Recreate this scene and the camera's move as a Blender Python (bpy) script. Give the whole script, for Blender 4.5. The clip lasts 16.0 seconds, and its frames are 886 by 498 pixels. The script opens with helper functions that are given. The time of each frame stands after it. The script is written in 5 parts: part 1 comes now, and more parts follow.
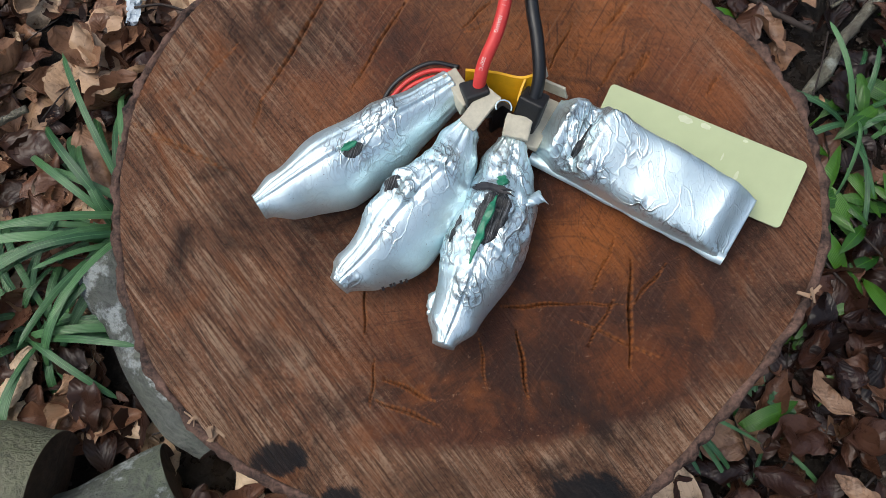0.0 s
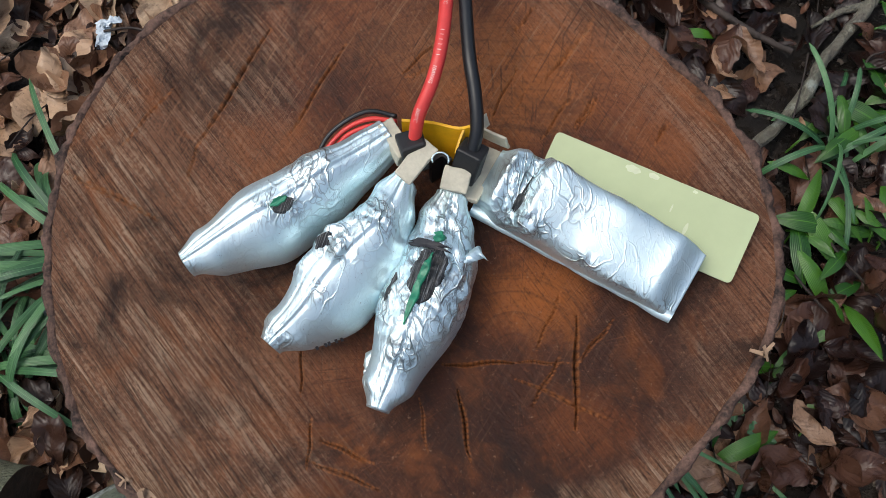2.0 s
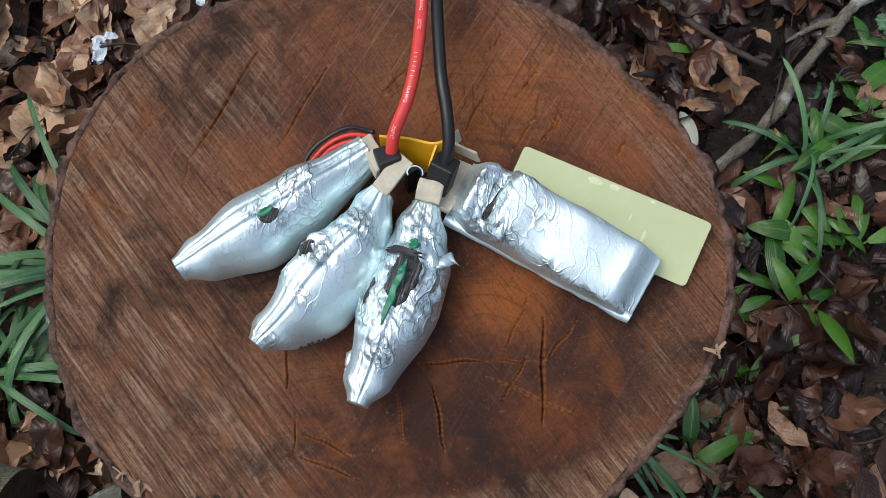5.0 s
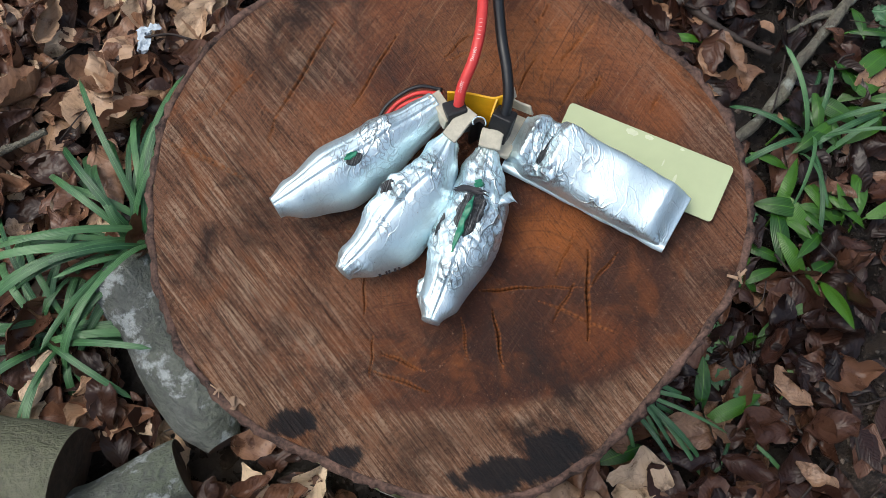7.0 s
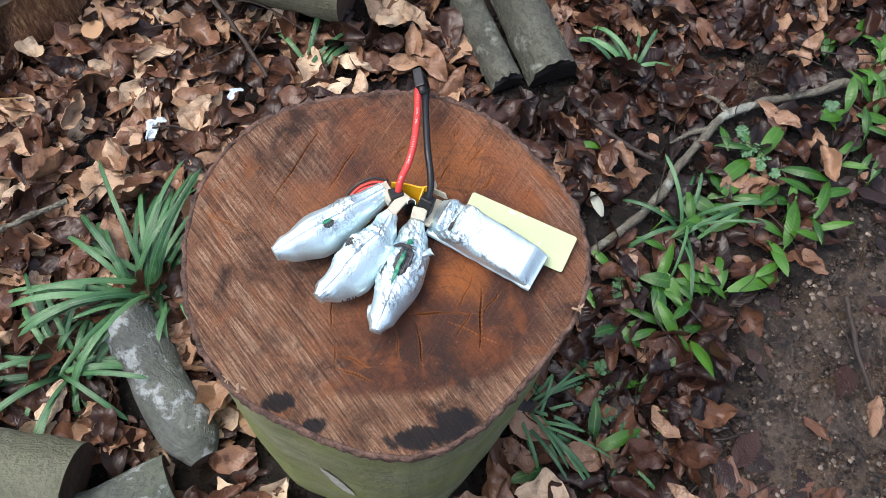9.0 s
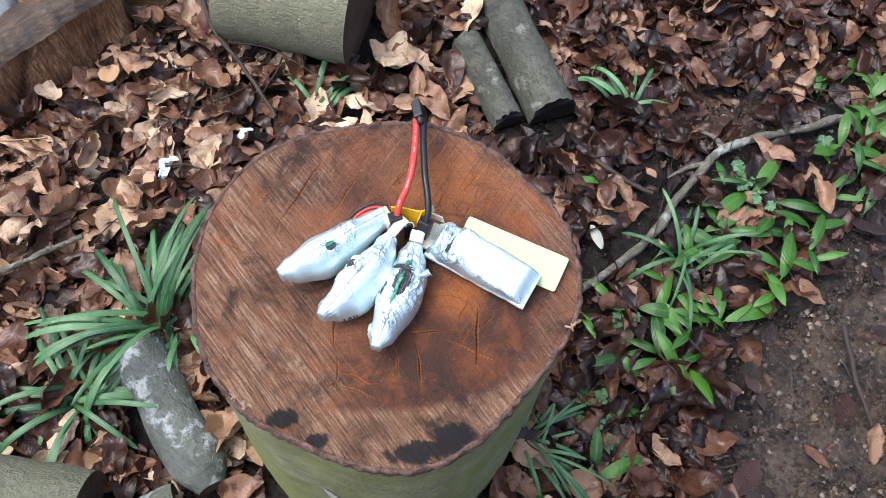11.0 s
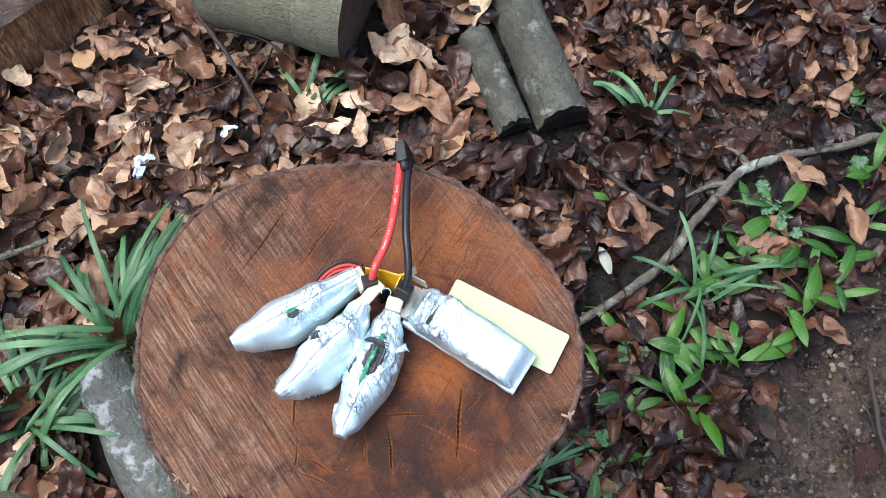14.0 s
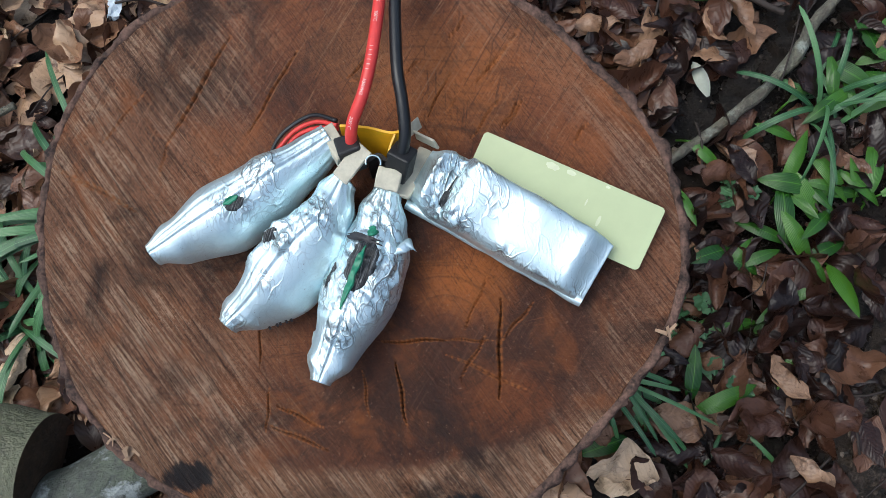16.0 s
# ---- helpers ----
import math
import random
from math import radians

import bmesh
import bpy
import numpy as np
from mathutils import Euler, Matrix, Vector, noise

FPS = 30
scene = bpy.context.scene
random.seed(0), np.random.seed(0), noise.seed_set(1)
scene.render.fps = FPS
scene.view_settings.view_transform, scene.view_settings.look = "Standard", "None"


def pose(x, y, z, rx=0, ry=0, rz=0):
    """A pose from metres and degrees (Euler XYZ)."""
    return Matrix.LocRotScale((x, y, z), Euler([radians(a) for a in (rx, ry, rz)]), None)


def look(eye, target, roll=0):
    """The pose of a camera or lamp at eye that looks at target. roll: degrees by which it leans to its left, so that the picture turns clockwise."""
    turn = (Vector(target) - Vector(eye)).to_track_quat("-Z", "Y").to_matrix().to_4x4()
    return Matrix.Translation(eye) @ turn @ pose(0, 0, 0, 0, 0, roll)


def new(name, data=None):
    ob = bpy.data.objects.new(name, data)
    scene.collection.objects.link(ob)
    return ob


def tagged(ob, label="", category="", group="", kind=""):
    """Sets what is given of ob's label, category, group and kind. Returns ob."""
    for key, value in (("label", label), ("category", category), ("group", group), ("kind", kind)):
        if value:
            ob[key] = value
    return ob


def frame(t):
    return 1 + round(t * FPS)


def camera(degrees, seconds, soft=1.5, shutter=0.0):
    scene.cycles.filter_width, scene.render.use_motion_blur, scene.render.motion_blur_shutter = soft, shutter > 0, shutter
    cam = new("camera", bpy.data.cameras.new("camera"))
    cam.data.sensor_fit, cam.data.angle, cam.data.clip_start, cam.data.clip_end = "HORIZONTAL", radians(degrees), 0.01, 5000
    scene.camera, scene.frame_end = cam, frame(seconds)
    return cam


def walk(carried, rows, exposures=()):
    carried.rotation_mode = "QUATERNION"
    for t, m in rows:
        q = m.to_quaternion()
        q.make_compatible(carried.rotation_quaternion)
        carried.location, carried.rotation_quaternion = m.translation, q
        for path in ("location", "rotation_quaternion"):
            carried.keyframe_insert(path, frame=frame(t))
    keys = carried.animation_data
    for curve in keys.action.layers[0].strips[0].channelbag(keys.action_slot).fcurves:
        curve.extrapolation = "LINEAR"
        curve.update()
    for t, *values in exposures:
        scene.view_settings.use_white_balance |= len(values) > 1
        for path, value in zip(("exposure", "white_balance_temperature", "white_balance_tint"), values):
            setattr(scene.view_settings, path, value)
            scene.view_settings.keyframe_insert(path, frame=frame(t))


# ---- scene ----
cam = camera(53.6, 16.0, soft=0.65)
METRES, EYE, TILT, LEAN, TURN = 1.0, 0.923, -75.0, 0.0, 0.0
ROWS = [
    (0.0, 0.0, 0.0, 0.0, 0.0, 0.0, -0.0),
    (0.5, 0.0025, -0.0003, 0.0021, 0.03, 0.11, 0.0),
    (1.0, 0.0109, 0.0083, 0.0116, 0.01, 0.22, 0.1),
    (1.5, 0.019, 0.013, 0.0198, -0.0, 0.29, 0.17),
    (2.0, 0.0273, 0.0165, 0.0221, -0.02, 0.39, 0.23),
    (2.5, 0.0327, 0.0174, 0.027, -0.06, 0.55, 0.25),
    (3.0, 0.035, 0.0177, 0.0288, -0.14, 0.65, 0.32),
    (5.5, 0.0365, -0.0171, 0.0155, -0.41, 1.09, 0.4),
    (6.0, 0.0219, -0.0196, 0.0057, -0.5, 1.19, 0.41),
    (6.5, 0.0116, -0.0367, -0.0138, -0.57, 1.33, 0.48),
    (7.0, 0.0025, -0.0754, -0.0158, -0.53, 1.44, 0.53),
    (7.5, 0.0028, -0.1459, -0.0239, -1.67, 2.07, 0.61),
    (8.0, 0.0016, -0.2355, -0.0276, -2.78, 3.83, -0.43),
    (8.5, 0.006, -0.289, -0.0439, -3.63, 5.57, -0.96),
    (11.0, 0.0197, -0.3455, -0.0874, -2.88, 10.1, -0.67),
    (11.5, 0.0396, -0.3384, -0.0877, -2.12, 10.23, 0.04),
    (12.0, 0.041, -0.3615, -0.0954, -2.49, 11.19, -0.38),
    (12.5, 0.0358, -0.3762, -0.1139, -2.85, 12.26, -1.19),
    (13.0, 0.0329, -0.3381, -0.0825, -2.96, 11.88, -1.35),
    (13.5, 0.0363, -0.2778, -0.0115, -2.81, 9.12, -2.21),
    (14.0, 0.0413, -0.2551, 0.0113, -2.64, 7.58, -3.02),
    (14.5, 0.0379, -0.2667, -0.006, -2.66, 7.7, -2.91),
    (15.0, 0.0409, -0.2327, -0.0101, -1.91, 6.2, -0.62),
    (15.5, 0.0509, -0.1059, 0.0312, 0.46, 2.44, 1.22),
    (16.0, 0.078, -0.0268, 0.0465, 2.64, -3.56, 0.55),
]
walk(cam, [(t, pose(0, 0, EYE, TILT, LEAN, TURN) @ pose(METRES * x, METRES * y, METRES * z, 90 + pitch, roll, yaw)) for t, x, y, z, yaw, pitch, roll in ROWS],
     [(0.0, 0.52, 6500, 7), (6.5, 0.52, 6500, 7), (7.0, 0.62, 6450, 7), (7.5, 0.82, 6450, 7), (8.5, 1.15, 6400, 10), (11.0, 1.49, 6150, 10), (12.5, 1.48, 6100, 10), (14.5, 1.38, 6100, 10), (15.0, 1.28, 6100, 10), (15.5, 0.92, 6100, 8), (16.0, 0.66, 6050, 4)])

# ---- light ----
world = bpy.data.worlds.new("overcast_sky")
scene.world = world
world.use_nodes = True
wn = world.node_tree
sky = wn.nodes.new("ShaderNodeTexSky")
sky.sky_type, sky.sun_disc = "NISHITA", False
sky.sun_elevation, sky.sun_rotation = radians(65), radians(-85)
sky.dust_density, sky.air_density = 4.0, 1.0
soft_sky = wn.nodes.new("ShaderNodeHueSaturation")
soft_sky.inputs["Saturation"].default_value = 0.80
wn.links.new(sky.outputs[0], soft_sky.inputs["Color"])
wn.links.new(soft_sky.outputs[0], wn.nodes["Background"].inputs["Color"])
wn.nodes["Background"].inputs["Strength"].default_value = 0.125
sun = new("sun", bpy.data.lights.new("sun", "SUN"))
sun.data.energy, sun.data.angle, sun.data.color = 0.7, radians(40), (1.0, 0.97, 0.93)
sun.matrix_world = look((-0.55, 0.05, 1.2), (0, 0, 0))

# ---- node helpers ----
def put(nt, socket, v):
    if isinstance(v, bpy.types.NodeSocket):
        nt.links.new(v, socket)
    else:
        socket.default_value = (*v, 1.0) if isinstance(v, tuple) and len(v) == 3 and socket.type == "RGBA" else v


def material(name, rough=0.6, metal=0.0, color=None):
    m = bpy.data.materials.new(name)
    m.use_nodes = True
    nt = m.node_tree
    b = nt.nodes["Principled BSDF"]
    b.inputs["Roughness"].default_value, b.inputs["Metallic"].default_value = rough, metal
    if color:
        b.inputs["Base Color"].default_value = (*color, 1)
    return m, nt, b


def coords(nt, kind="Object"):
    return nt.nodes.new("ShaderNodeTexCoord").outputs[kind]


def mapping(nt, vec, scale=(1, 1, 1), rot=(0, 0, 0), loc=(0, 0, 0)):
    n = nt.nodes.new("ShaderNodeMapping")
    put(nt, n.inputs["Vector"], vec)
    n.inputs["Scale"].default_value, n.inputs["Location"].default_value = scale, loc
    n.inputs["Rotation"].default_value = [radians(a) for a in rot]
    return n.outputs[0]


def tex(nt, vec, scale, detail=4.0, rough=0.55, warp=0.0):
    n = nt.nodes.new("ShaderNodeTexNoise")
    put(nt, n.inputs["Vector"], vec)
    n.inputs["Scale"].default_value, n.inputs["Detail"].default_value = scale, detail
    n.inputs["Roughness"].default_value, n.inputs["Distortion"].default_value = rough, warp
    return n.outputs["Fac"]


def cells_tex(nt, vec, scale, feature="F1"):
    n = nt.nodes.new("ShaderNodeTexVoronoi")
    n.feature = feature
    put(nt, n.inputs["Vector"], vec)
    n.inputs["Scale"].default_value = scale
    return n.outputs["Distance"]


def ramp(nt, fac, *stops):
    n = nt.nodes.new("ShaderNodeValToRGB")
    el = n.color_ramp.elements
    while len(el) < len(stops):
        el.new(0.5)
    for e, (p, c) in zip(el, stops):
        e.position, e.color = p, (c, c, c, 1) if isinstance(c, (int, float)) else (*c, 1)
    put(nt, n.inputs["Fac"], fac)
    return n.outputs["Color"]


def mix(nt, fac, a, b, mode="MIX"):
    n = nt.nodes.new("ShaderNodeMix")
    n.data_type, n.blend_type = "RGBA", mode
    put(nt, n.inputs[0], fac), put(nt, n.inputs[6], a), put(nt, n.inputs[7], b)
    return n.outputs[2]


def calc(nt, op, a, b=0.0, c=0.0):
    n = nt.nodes.new("ShaderNodeMath")
    n.operation = op
    put(nt, n.inputs[0], a), put(nt, n.inputs[1], b), put(nt, n.inputs[2], c)
    return n.outputs[0]


def ease(nt, v, lo, hi):
    n = nt.nodes.new("ShaderNodeMapRange")
    n.interpolation_type = "SMOOTHSTEP"
    put(nt, n.inputs["Value"], v)
    n.inputs["From Min"].default_value, n.inputs["From Max"].default_value = lo, hi
    return n.outputs[0]


def bump(nt, b, height, strength=0.5, depth=0.001):
    n = nt.nodes.new("ShaderNodeBump")
    n.inputs["Strength"].default_value, n.inputs["Distance"].default_value = strength, depth
    put(nt, n.inputs["Height"], height)
    nt.links.new(n.outputs[0], b.inputs["Normal"])


def nt_combine(nt, x, y, z):
    n = nt.nodes.new("ShaderNodeCombineXYZ")
    put(nt, n.inputs[0], x), put(nt, n.inputs[1], y), put(nt, n.inputs[2], z)
    return n.outputs[0]


def axes(nt, vec):
    n = nt.nodes.new("ShaderNodeSeparateXYZ")
    put(nt, n.inputs[0], vec)
    return n.outputs


# ---- materials ----
def wood_face():
    m, nt, b = material("sawn_beech", 0.6)
    b.inputs["Specular IOR Level"].default_value = 0.24
    p = coords(nt)
    x, y, z = axes(nt, p)
    big = tex(nt, p, 13, 5, 0.6, 0.8)
    col = ramp(nt, big, (0.30, (0.030, 0.010, 0.006)), (0.42, (0.085, 0.026, 0.012)), (0.54, (0.165, 0.055, 0.023)), (0.68, (0.260, 0.096, 0.040)))
    # dark red soaked patches and bright orange ones, each with its own ragged edge
    soak = calc(nt, "MULTIPLY", tex(nt, p, 32, 5, 0.7, 0.8), 1.5)
    for bx, by, sx, sy, tone, most in ((0.045, -0.078, 0.095, 0.046, (0.040, 0.013, 0.007), 0.85), (0.112, -0.045, 0.055, 0.070, (0.046, 0.016, 0.009), 0.90), (0.020, -0.020, 0.035, 0.040, (0.075, 0.020, 0.008), 0.55), (0.066, -0.014, 0.026, 0.022, (0.38, 0.120, 0.028), 0.70), (0.085, -0.070, 0.030, 0.020, (0.21, 0.062, 0.018), 0.6), (0.055, 0.085, 0.050, 0.040, (0.33, 0.115, 0.034), 0.70), (0.010, 0.105, 0.040, 0.025, (0.21, 0.090, 0.040), 0.5), (0.130, 0.000, 0.020, 0.035, (0.040, 0.015, 0.009), 0.6)):
        v = nt.nodes.new("ShaderNodeVectorMath")
        v.operation = "LENGTH"
        put(nt, v.inputs[0], mapping(nt, mapping(nt, p, loc=(-bx, -by, 0)), scale=(1 / sx, 1 / sy, 0)))
        col = mix(nt, calc(nt, "MULTIPLY", ease(nt, calc(nt, "ADD", v.outputs["Value"], soak), 2.0, 1.0), most), col, tone)
    # growth rings about the pith, and fine rays that run out from it
    q = mapping(nt, p, loc=(-0.056, 0.042, 0))
    qx, qy, qz = axes(nt, q)
    dist = calc(nt, "SQRT", calc(nt, "ADD", calc(nt, "MULTIPLY", qx, qx), calc(nt, "MULTIPLY", qy, qy)))
    wob = calc(nt, "MULTIPLY_ADD", tex(nt, p, 14, 3), 0.02, dist)
    ring = tex(nt, nt_combine(nt, calc(nt, "MULTIPLY", wob, 300.0), 0.0, 0.0), 1.0, 4, 0.6)
    col = mix(nt, ramp(nt, ring, (0.50, 0.0), (0.64, 0.38)), col, (0.034, 0.012, 0.007))
    turn = calc(nt, "ARCTAN2", qy, qx)
    rays = tex(nt, nt_combine(nt, calc(nt, "MULTIPLY", turn, 60.0), calc(nt, "MULTIPLY", dist, 30.0), 0.0), 1.0, 5, 0.65)
    col = mix(nt, ramp(nt, rays, (0.56, 0.0), (0.70, 0.28)), col, (0.27, 0.115, 0.048))
    col = mix(nt, ramp(nt, rays, (0.33, 0.60), (0.43, 0.0)), col, (0.022, 0.009, 0.006))
    # saw marks: fine and coarse streaks along the cut, patchy in strength
    coarse = tex(nt, mapping(nt, mapping(nt, p, rot=(0, 0, 51)), scale=(15, 420, 1)), 1.0, 5, 0.72, 1.2)
    fine = tex(nt, mapping(nt, mapping(nt, p, rot=(0, 0, 54)), scale=(34, 1000, 1)), 1.0, 4, 0.7, 0.7)
    cross = tex(nt, mapping(nt, mapping(nt, p, rot=(0, 0, -58)), scale=(26, 620, 1)), 1.0, 4, 0.7, 0.5)
    side = calc(nt, "ADD", calc(nt, "MULTIPLY", x, -1.0), calc(nt, "MULTIPLY", y, -0.18))
    side = calc(nt, "MULTIPLY_ADD", tex(nt, p, 16, 5, 0.65), 0.14, side)
    dry = ease(nt, side, 0.070, 0.185)
    arc = calc(nt, "MULTIPLY_ADD", calc(nt, "MULTIPLY", x, x), -1.7, y)
    arc = calc(nt, "MULTIPLY_ADD", tex(nt, p, 60, 4, 0.7), 0.010, arc)
    band = ease(nt, arc, -0.097, -0.107)
    reach = calc(nt, "SQRT", calc(nt, "ADD", calc(nt, "MULTIPLY", x, x), calc(nt, "MULTIPLY", y, y)))
    edge = ease(nt, calc(nt, "MULTIPLY_ADD", tex(nt, p, 26, 5, 0.65), 0.05, reach), 0.150, 0.185)
    pale = calc(nt, "MAXIMUM", calc(nt, "MAXIMUM", dry, calc(nt, "MULTIPLY", edge, 0.55)), calc(nt, "MULTIPLY", band, 0.85))
    patchy = ramp(nt, tex(nt, mapping(nt, p, loc=(1.3, 6.1, 0)), 34, 4, 0.6), (0.36, 0.25), (0.60, 1.0))
    grain = tex(nt, p, 620, 3, 0.7)
    coarse = calc(nt, "MULTIPLY_ADD", calc(nt, "SUBTRACT", grain, 0.5), 0.30, coarse)
    col = mix(nt, calc(nt, "MULTIPLY", pale, 0.62), col, (0.225, 0.122, 0.076))
    col = mix(nt, calc(nt, "MULTIPLY", band, 0.25), col, (0.30, 0.170, 0.095))
    col = mix(nt, calc(nt, "MULTIPLY", calc(nt, "MULTIPLY", pale, patchy), ramp(nt, coarse, (0.49, 0.0), (0.58, 0.85))), col, (0.46, 0.320, 0.220))
    col = mix(nt, calc(nt, "MULTIPLY", calc(nt, "MULTIPLY_ADD", pale, 0.50, 0.22), ramp(nt, coarse, (0.36, 1.0), (0.43, 0.0))), col, (0.026, 0.012, 0.008))
    col = mix(nt, calc(nt, "MULTIPLY", ramp(nt, fine, (0.36, 1.0), (0.48, 0.0)), calc(nt, "MULTIPLY_ADD", pale, 0.40, 0.34)), col, (0.028, 0.011, 0.007))
    col = mix(nt, calc(nt, "MULTIPLY", ramp(nt, fine, (0.58, 0.0), (0.72, 1.0)), calc(nt, "MULTIPLY_ADD", pale, 0.50, 0.12)), col, (0.33, 0.190, 0.115))
    back = calc(nt, "MULTIPLY_ADD", ease(nt, y, 0.01, 0.10), 0.55, 0.14)
    col = mix(nt, calc(nt, "MULTIPLY", ramp(nt, cross, (0.56, 0.0), (0.70, 1.0)), back), col, (0.31, 0.175, 0.100))
    col = mix(nt, calc(nt, "MULTIPLY", ramp(nt, cross, (0.32, 1.0), (0.43, 0.0)), back), col, (0.038, 0.015, 0.009))
    col = mix(nt, ramp(nt, grain, (0.36, 0.28), (0.47, 0.0)), col, (0.028, 0.010, 0.006))
    col = mix(nt, ramp(nt, grain, (0.58, 0.0), (0.72, 0.26)), col, (0.32, 0.155, 0.072))
    # orange flares and dark water stains
    col = mix(nt, ramp(nt, tex(nt, mapping(nt, p, loc=(3.1, 1.7, 0)), 19, 5, 0.6, 1.0), (0.54, 0.0), (0.72, 0.55)), col, (0.30, 0.095, 0.026))
    col = mix(nt, ramp(nt, tex(nt, mapping(nt, p, loc=(7.3, 4.1, 0)), 15, 7, 0.72, 0.7), (0.51, 0.0), (0.66, 0.85)), col, (0.018, 0.010, 0.008))
    col = mix(nt, ramp(nt, tex(nt, p, 420, 3, 0.7), (0.64, 0.0), (0.74, 0.45)), col, (0.34, 0.215, 0.135))
    # torn fibres along the lips of the cracks
    lips = nt.nodes.new("ShaderNodeAttribute")
    lips.attribute_name = "torn"
    col = mix(nt, calc(nt, "MULTIPLY", lips.outputs["Fac"], 0.65), col, (0.42, 0.150, 0.045))
    # charred black blots near the rim
    rag = calc(nt, "MULTIPLY", tex(nt, mapping(nt, mapping(nt, p, rot=(0, 0, 51)), scale=(60, 160, 1)), 1.0, 5, 0.75), 1.7)
    blot = None
    for bx, by, sx, sy in ((-0.082, -0.111, 0.017, 0.009), (-0.051, -0.129, 0.013, 0.007), (0.030, -0.141, 0.026, 0.010), (0.064, -0.127, 0.022, 0.012), (0.048, -0.137, 0.034, 0.008)):
        v = nt.nodes.new("ShaderNodeVectorMath")
        v.operation = "LENGTH"
        put(nt, v.inputs[0], mapping(nt, mapping(nt, p, loc=(-bx, -by, 0)), scale=(1 / sx, 1 / sy, 0)))
        d = ease(nt, calc(nt, "ADD", v.outputs["Value"], rag), 1.85, 1.5)
        blot = d if blot is None else calc(nt, "MAXIMUM", blot, d)
    col = mix(nt, calc(nt, "MULTIPLY", blot, 0.94), col, (0.010, 0.011, 0.013))
    calm = nt.nodes.new("ShaderNodeHueSaturation")
    calm.inputs["Saturation"].default_value, calm.inputs["Value"].default_value = 1.02, 0.88
    put(nt, calm.inputs["Color"], col)
    put(nt, b.inputs["Base Color"], calm.outputs[0])
    put(nt, b.inputs["Roughness"], ramp(nt, big, (0.3, 0.34), (0.7, 0.60)))
    relief = calc(nt, "ADD", calc(nt, "MULTIPLY", coarse, calc(nt, "MULTIPLY_ADD", pale, 1.0, 0.22)), calc(nt, "MULTIPLY_ADD", fine, 0.4, calc(nt, "MULTIPLY", grain, 0.30)))
    bump(nt, b, relief, 1.0, 0.0022)
    return m


def bark(name, low, high, algae, lichen=None, rough=0.75, cover=(0.45, 0.65)):
    m, nt, b = material(name, rough)
    p = coords(nt)
    n = tex(nt, mapping(nt, p, scale=(1, 1, 1.6)), 14, 7, 0.65, 0.5)
    col = ramp(nt, n, (0.3, low), (0.65, high))
    col = mix(nt, ramp(nt, tex(nt, mapping(nt, p, loc=(2, 5, 1)), 7, 5, 0.6), (0.38, 0.0), (0.6, 0.85)), col, algae)
    grain = tex(nt, p, 160, 4, 0.7)
    col = mix(nt, ramp(nt, grain, (0.36, 0.45), (0.50, 0.0)), col, low)
    specks = cells_tex(nt, p, 85)
    col = mix(nt, ramp(nt, specks, (0.05, 0.25), (0.10, 0.0)), col, (0.05, 0.05, 0.035))
    wrinkle = tex(nt, mapping(nt, p, scale=(1, 1, 4)), 60, 4, 0.65, 1.0)
    col = mix(nt, ramp(nt, wrinkle, (0.38, 0.65), (0.52, 0.0)), col, low)
    if lichen:
        patch = tex(nt, mapping(nt, p, loc=(9, 1, 4)), 24, 6, 0.66, 0.15)
        col = mix(nt, ramp(nt, patch, (cover[0], 0.0), (cover[1], 0.8)), col, lichen)
    put(nt, b.inputs["Base Color"], col)
    bump(nt, b, calc(nt, "ADD", n, calc(nt, "MULTIPLY_ADD", grain, 0.9, calc(nt, "MULTIPLY", wrinkle, 1.0))), 1.0, 0.006)
    return m


def plain(name, color, rough, grain=200, depth=0.0004, vary=0.25, metal=0.0):
    m, nt, b = material(name, rough, metal)
    p = coords(nt)
    n = tex(nt, p, grain, 4, 0.6)
    w = tex(nt, p, grain * 0.18, 4, 0.6)
    dark = tuple(c * (1 - vary) for c in color)
    light = tuple(min(1.0, c * (1 + vary * 0.6)) for c in color)
    col = ramp(nt, calc(nt, "MULTIPLY_ADD", n, 0.4, calc(nt, "MULTIPLY", w, 0.6)), (0.35, dark), (0.65, light))
    put(nt, b.inputs["Base Color"], col)
    bump(nt, b, n, 0.5, depth)
    return m


def facets(nt, vec, scale):
    """Height of small flat facets, each tilted its own way, like crushed foil."""
    n = nt.nodes.new("ShaderNodeTexVoronoi")
    put(nt, n.inputs["Vector"], vec)
    n.inputs["Scale"].default_value = scale
    away, lean, dot = (nt.nodes.new("ShaderNodeVectorMath") for _ in range(3))
    away.operation, lean.operation, dot.operation = "SUBTRACT", "SUBTRACT", "DOT_PRODUCT"
    put(nt, away.inputs[0], vec), put(nt, away.inputs[1], n.outputs["Position"])
    put(nt, lean.inputs[0], n.outputs["Color"])
    lean.inputs[1].default_value = (0.5, 0.5, 0.5)
    put(nt, dot.inputs[0], away.outputs[0]), put(nt, dot.inputs[1], lean.outputs[0])
    return dot.outputs["Value"]


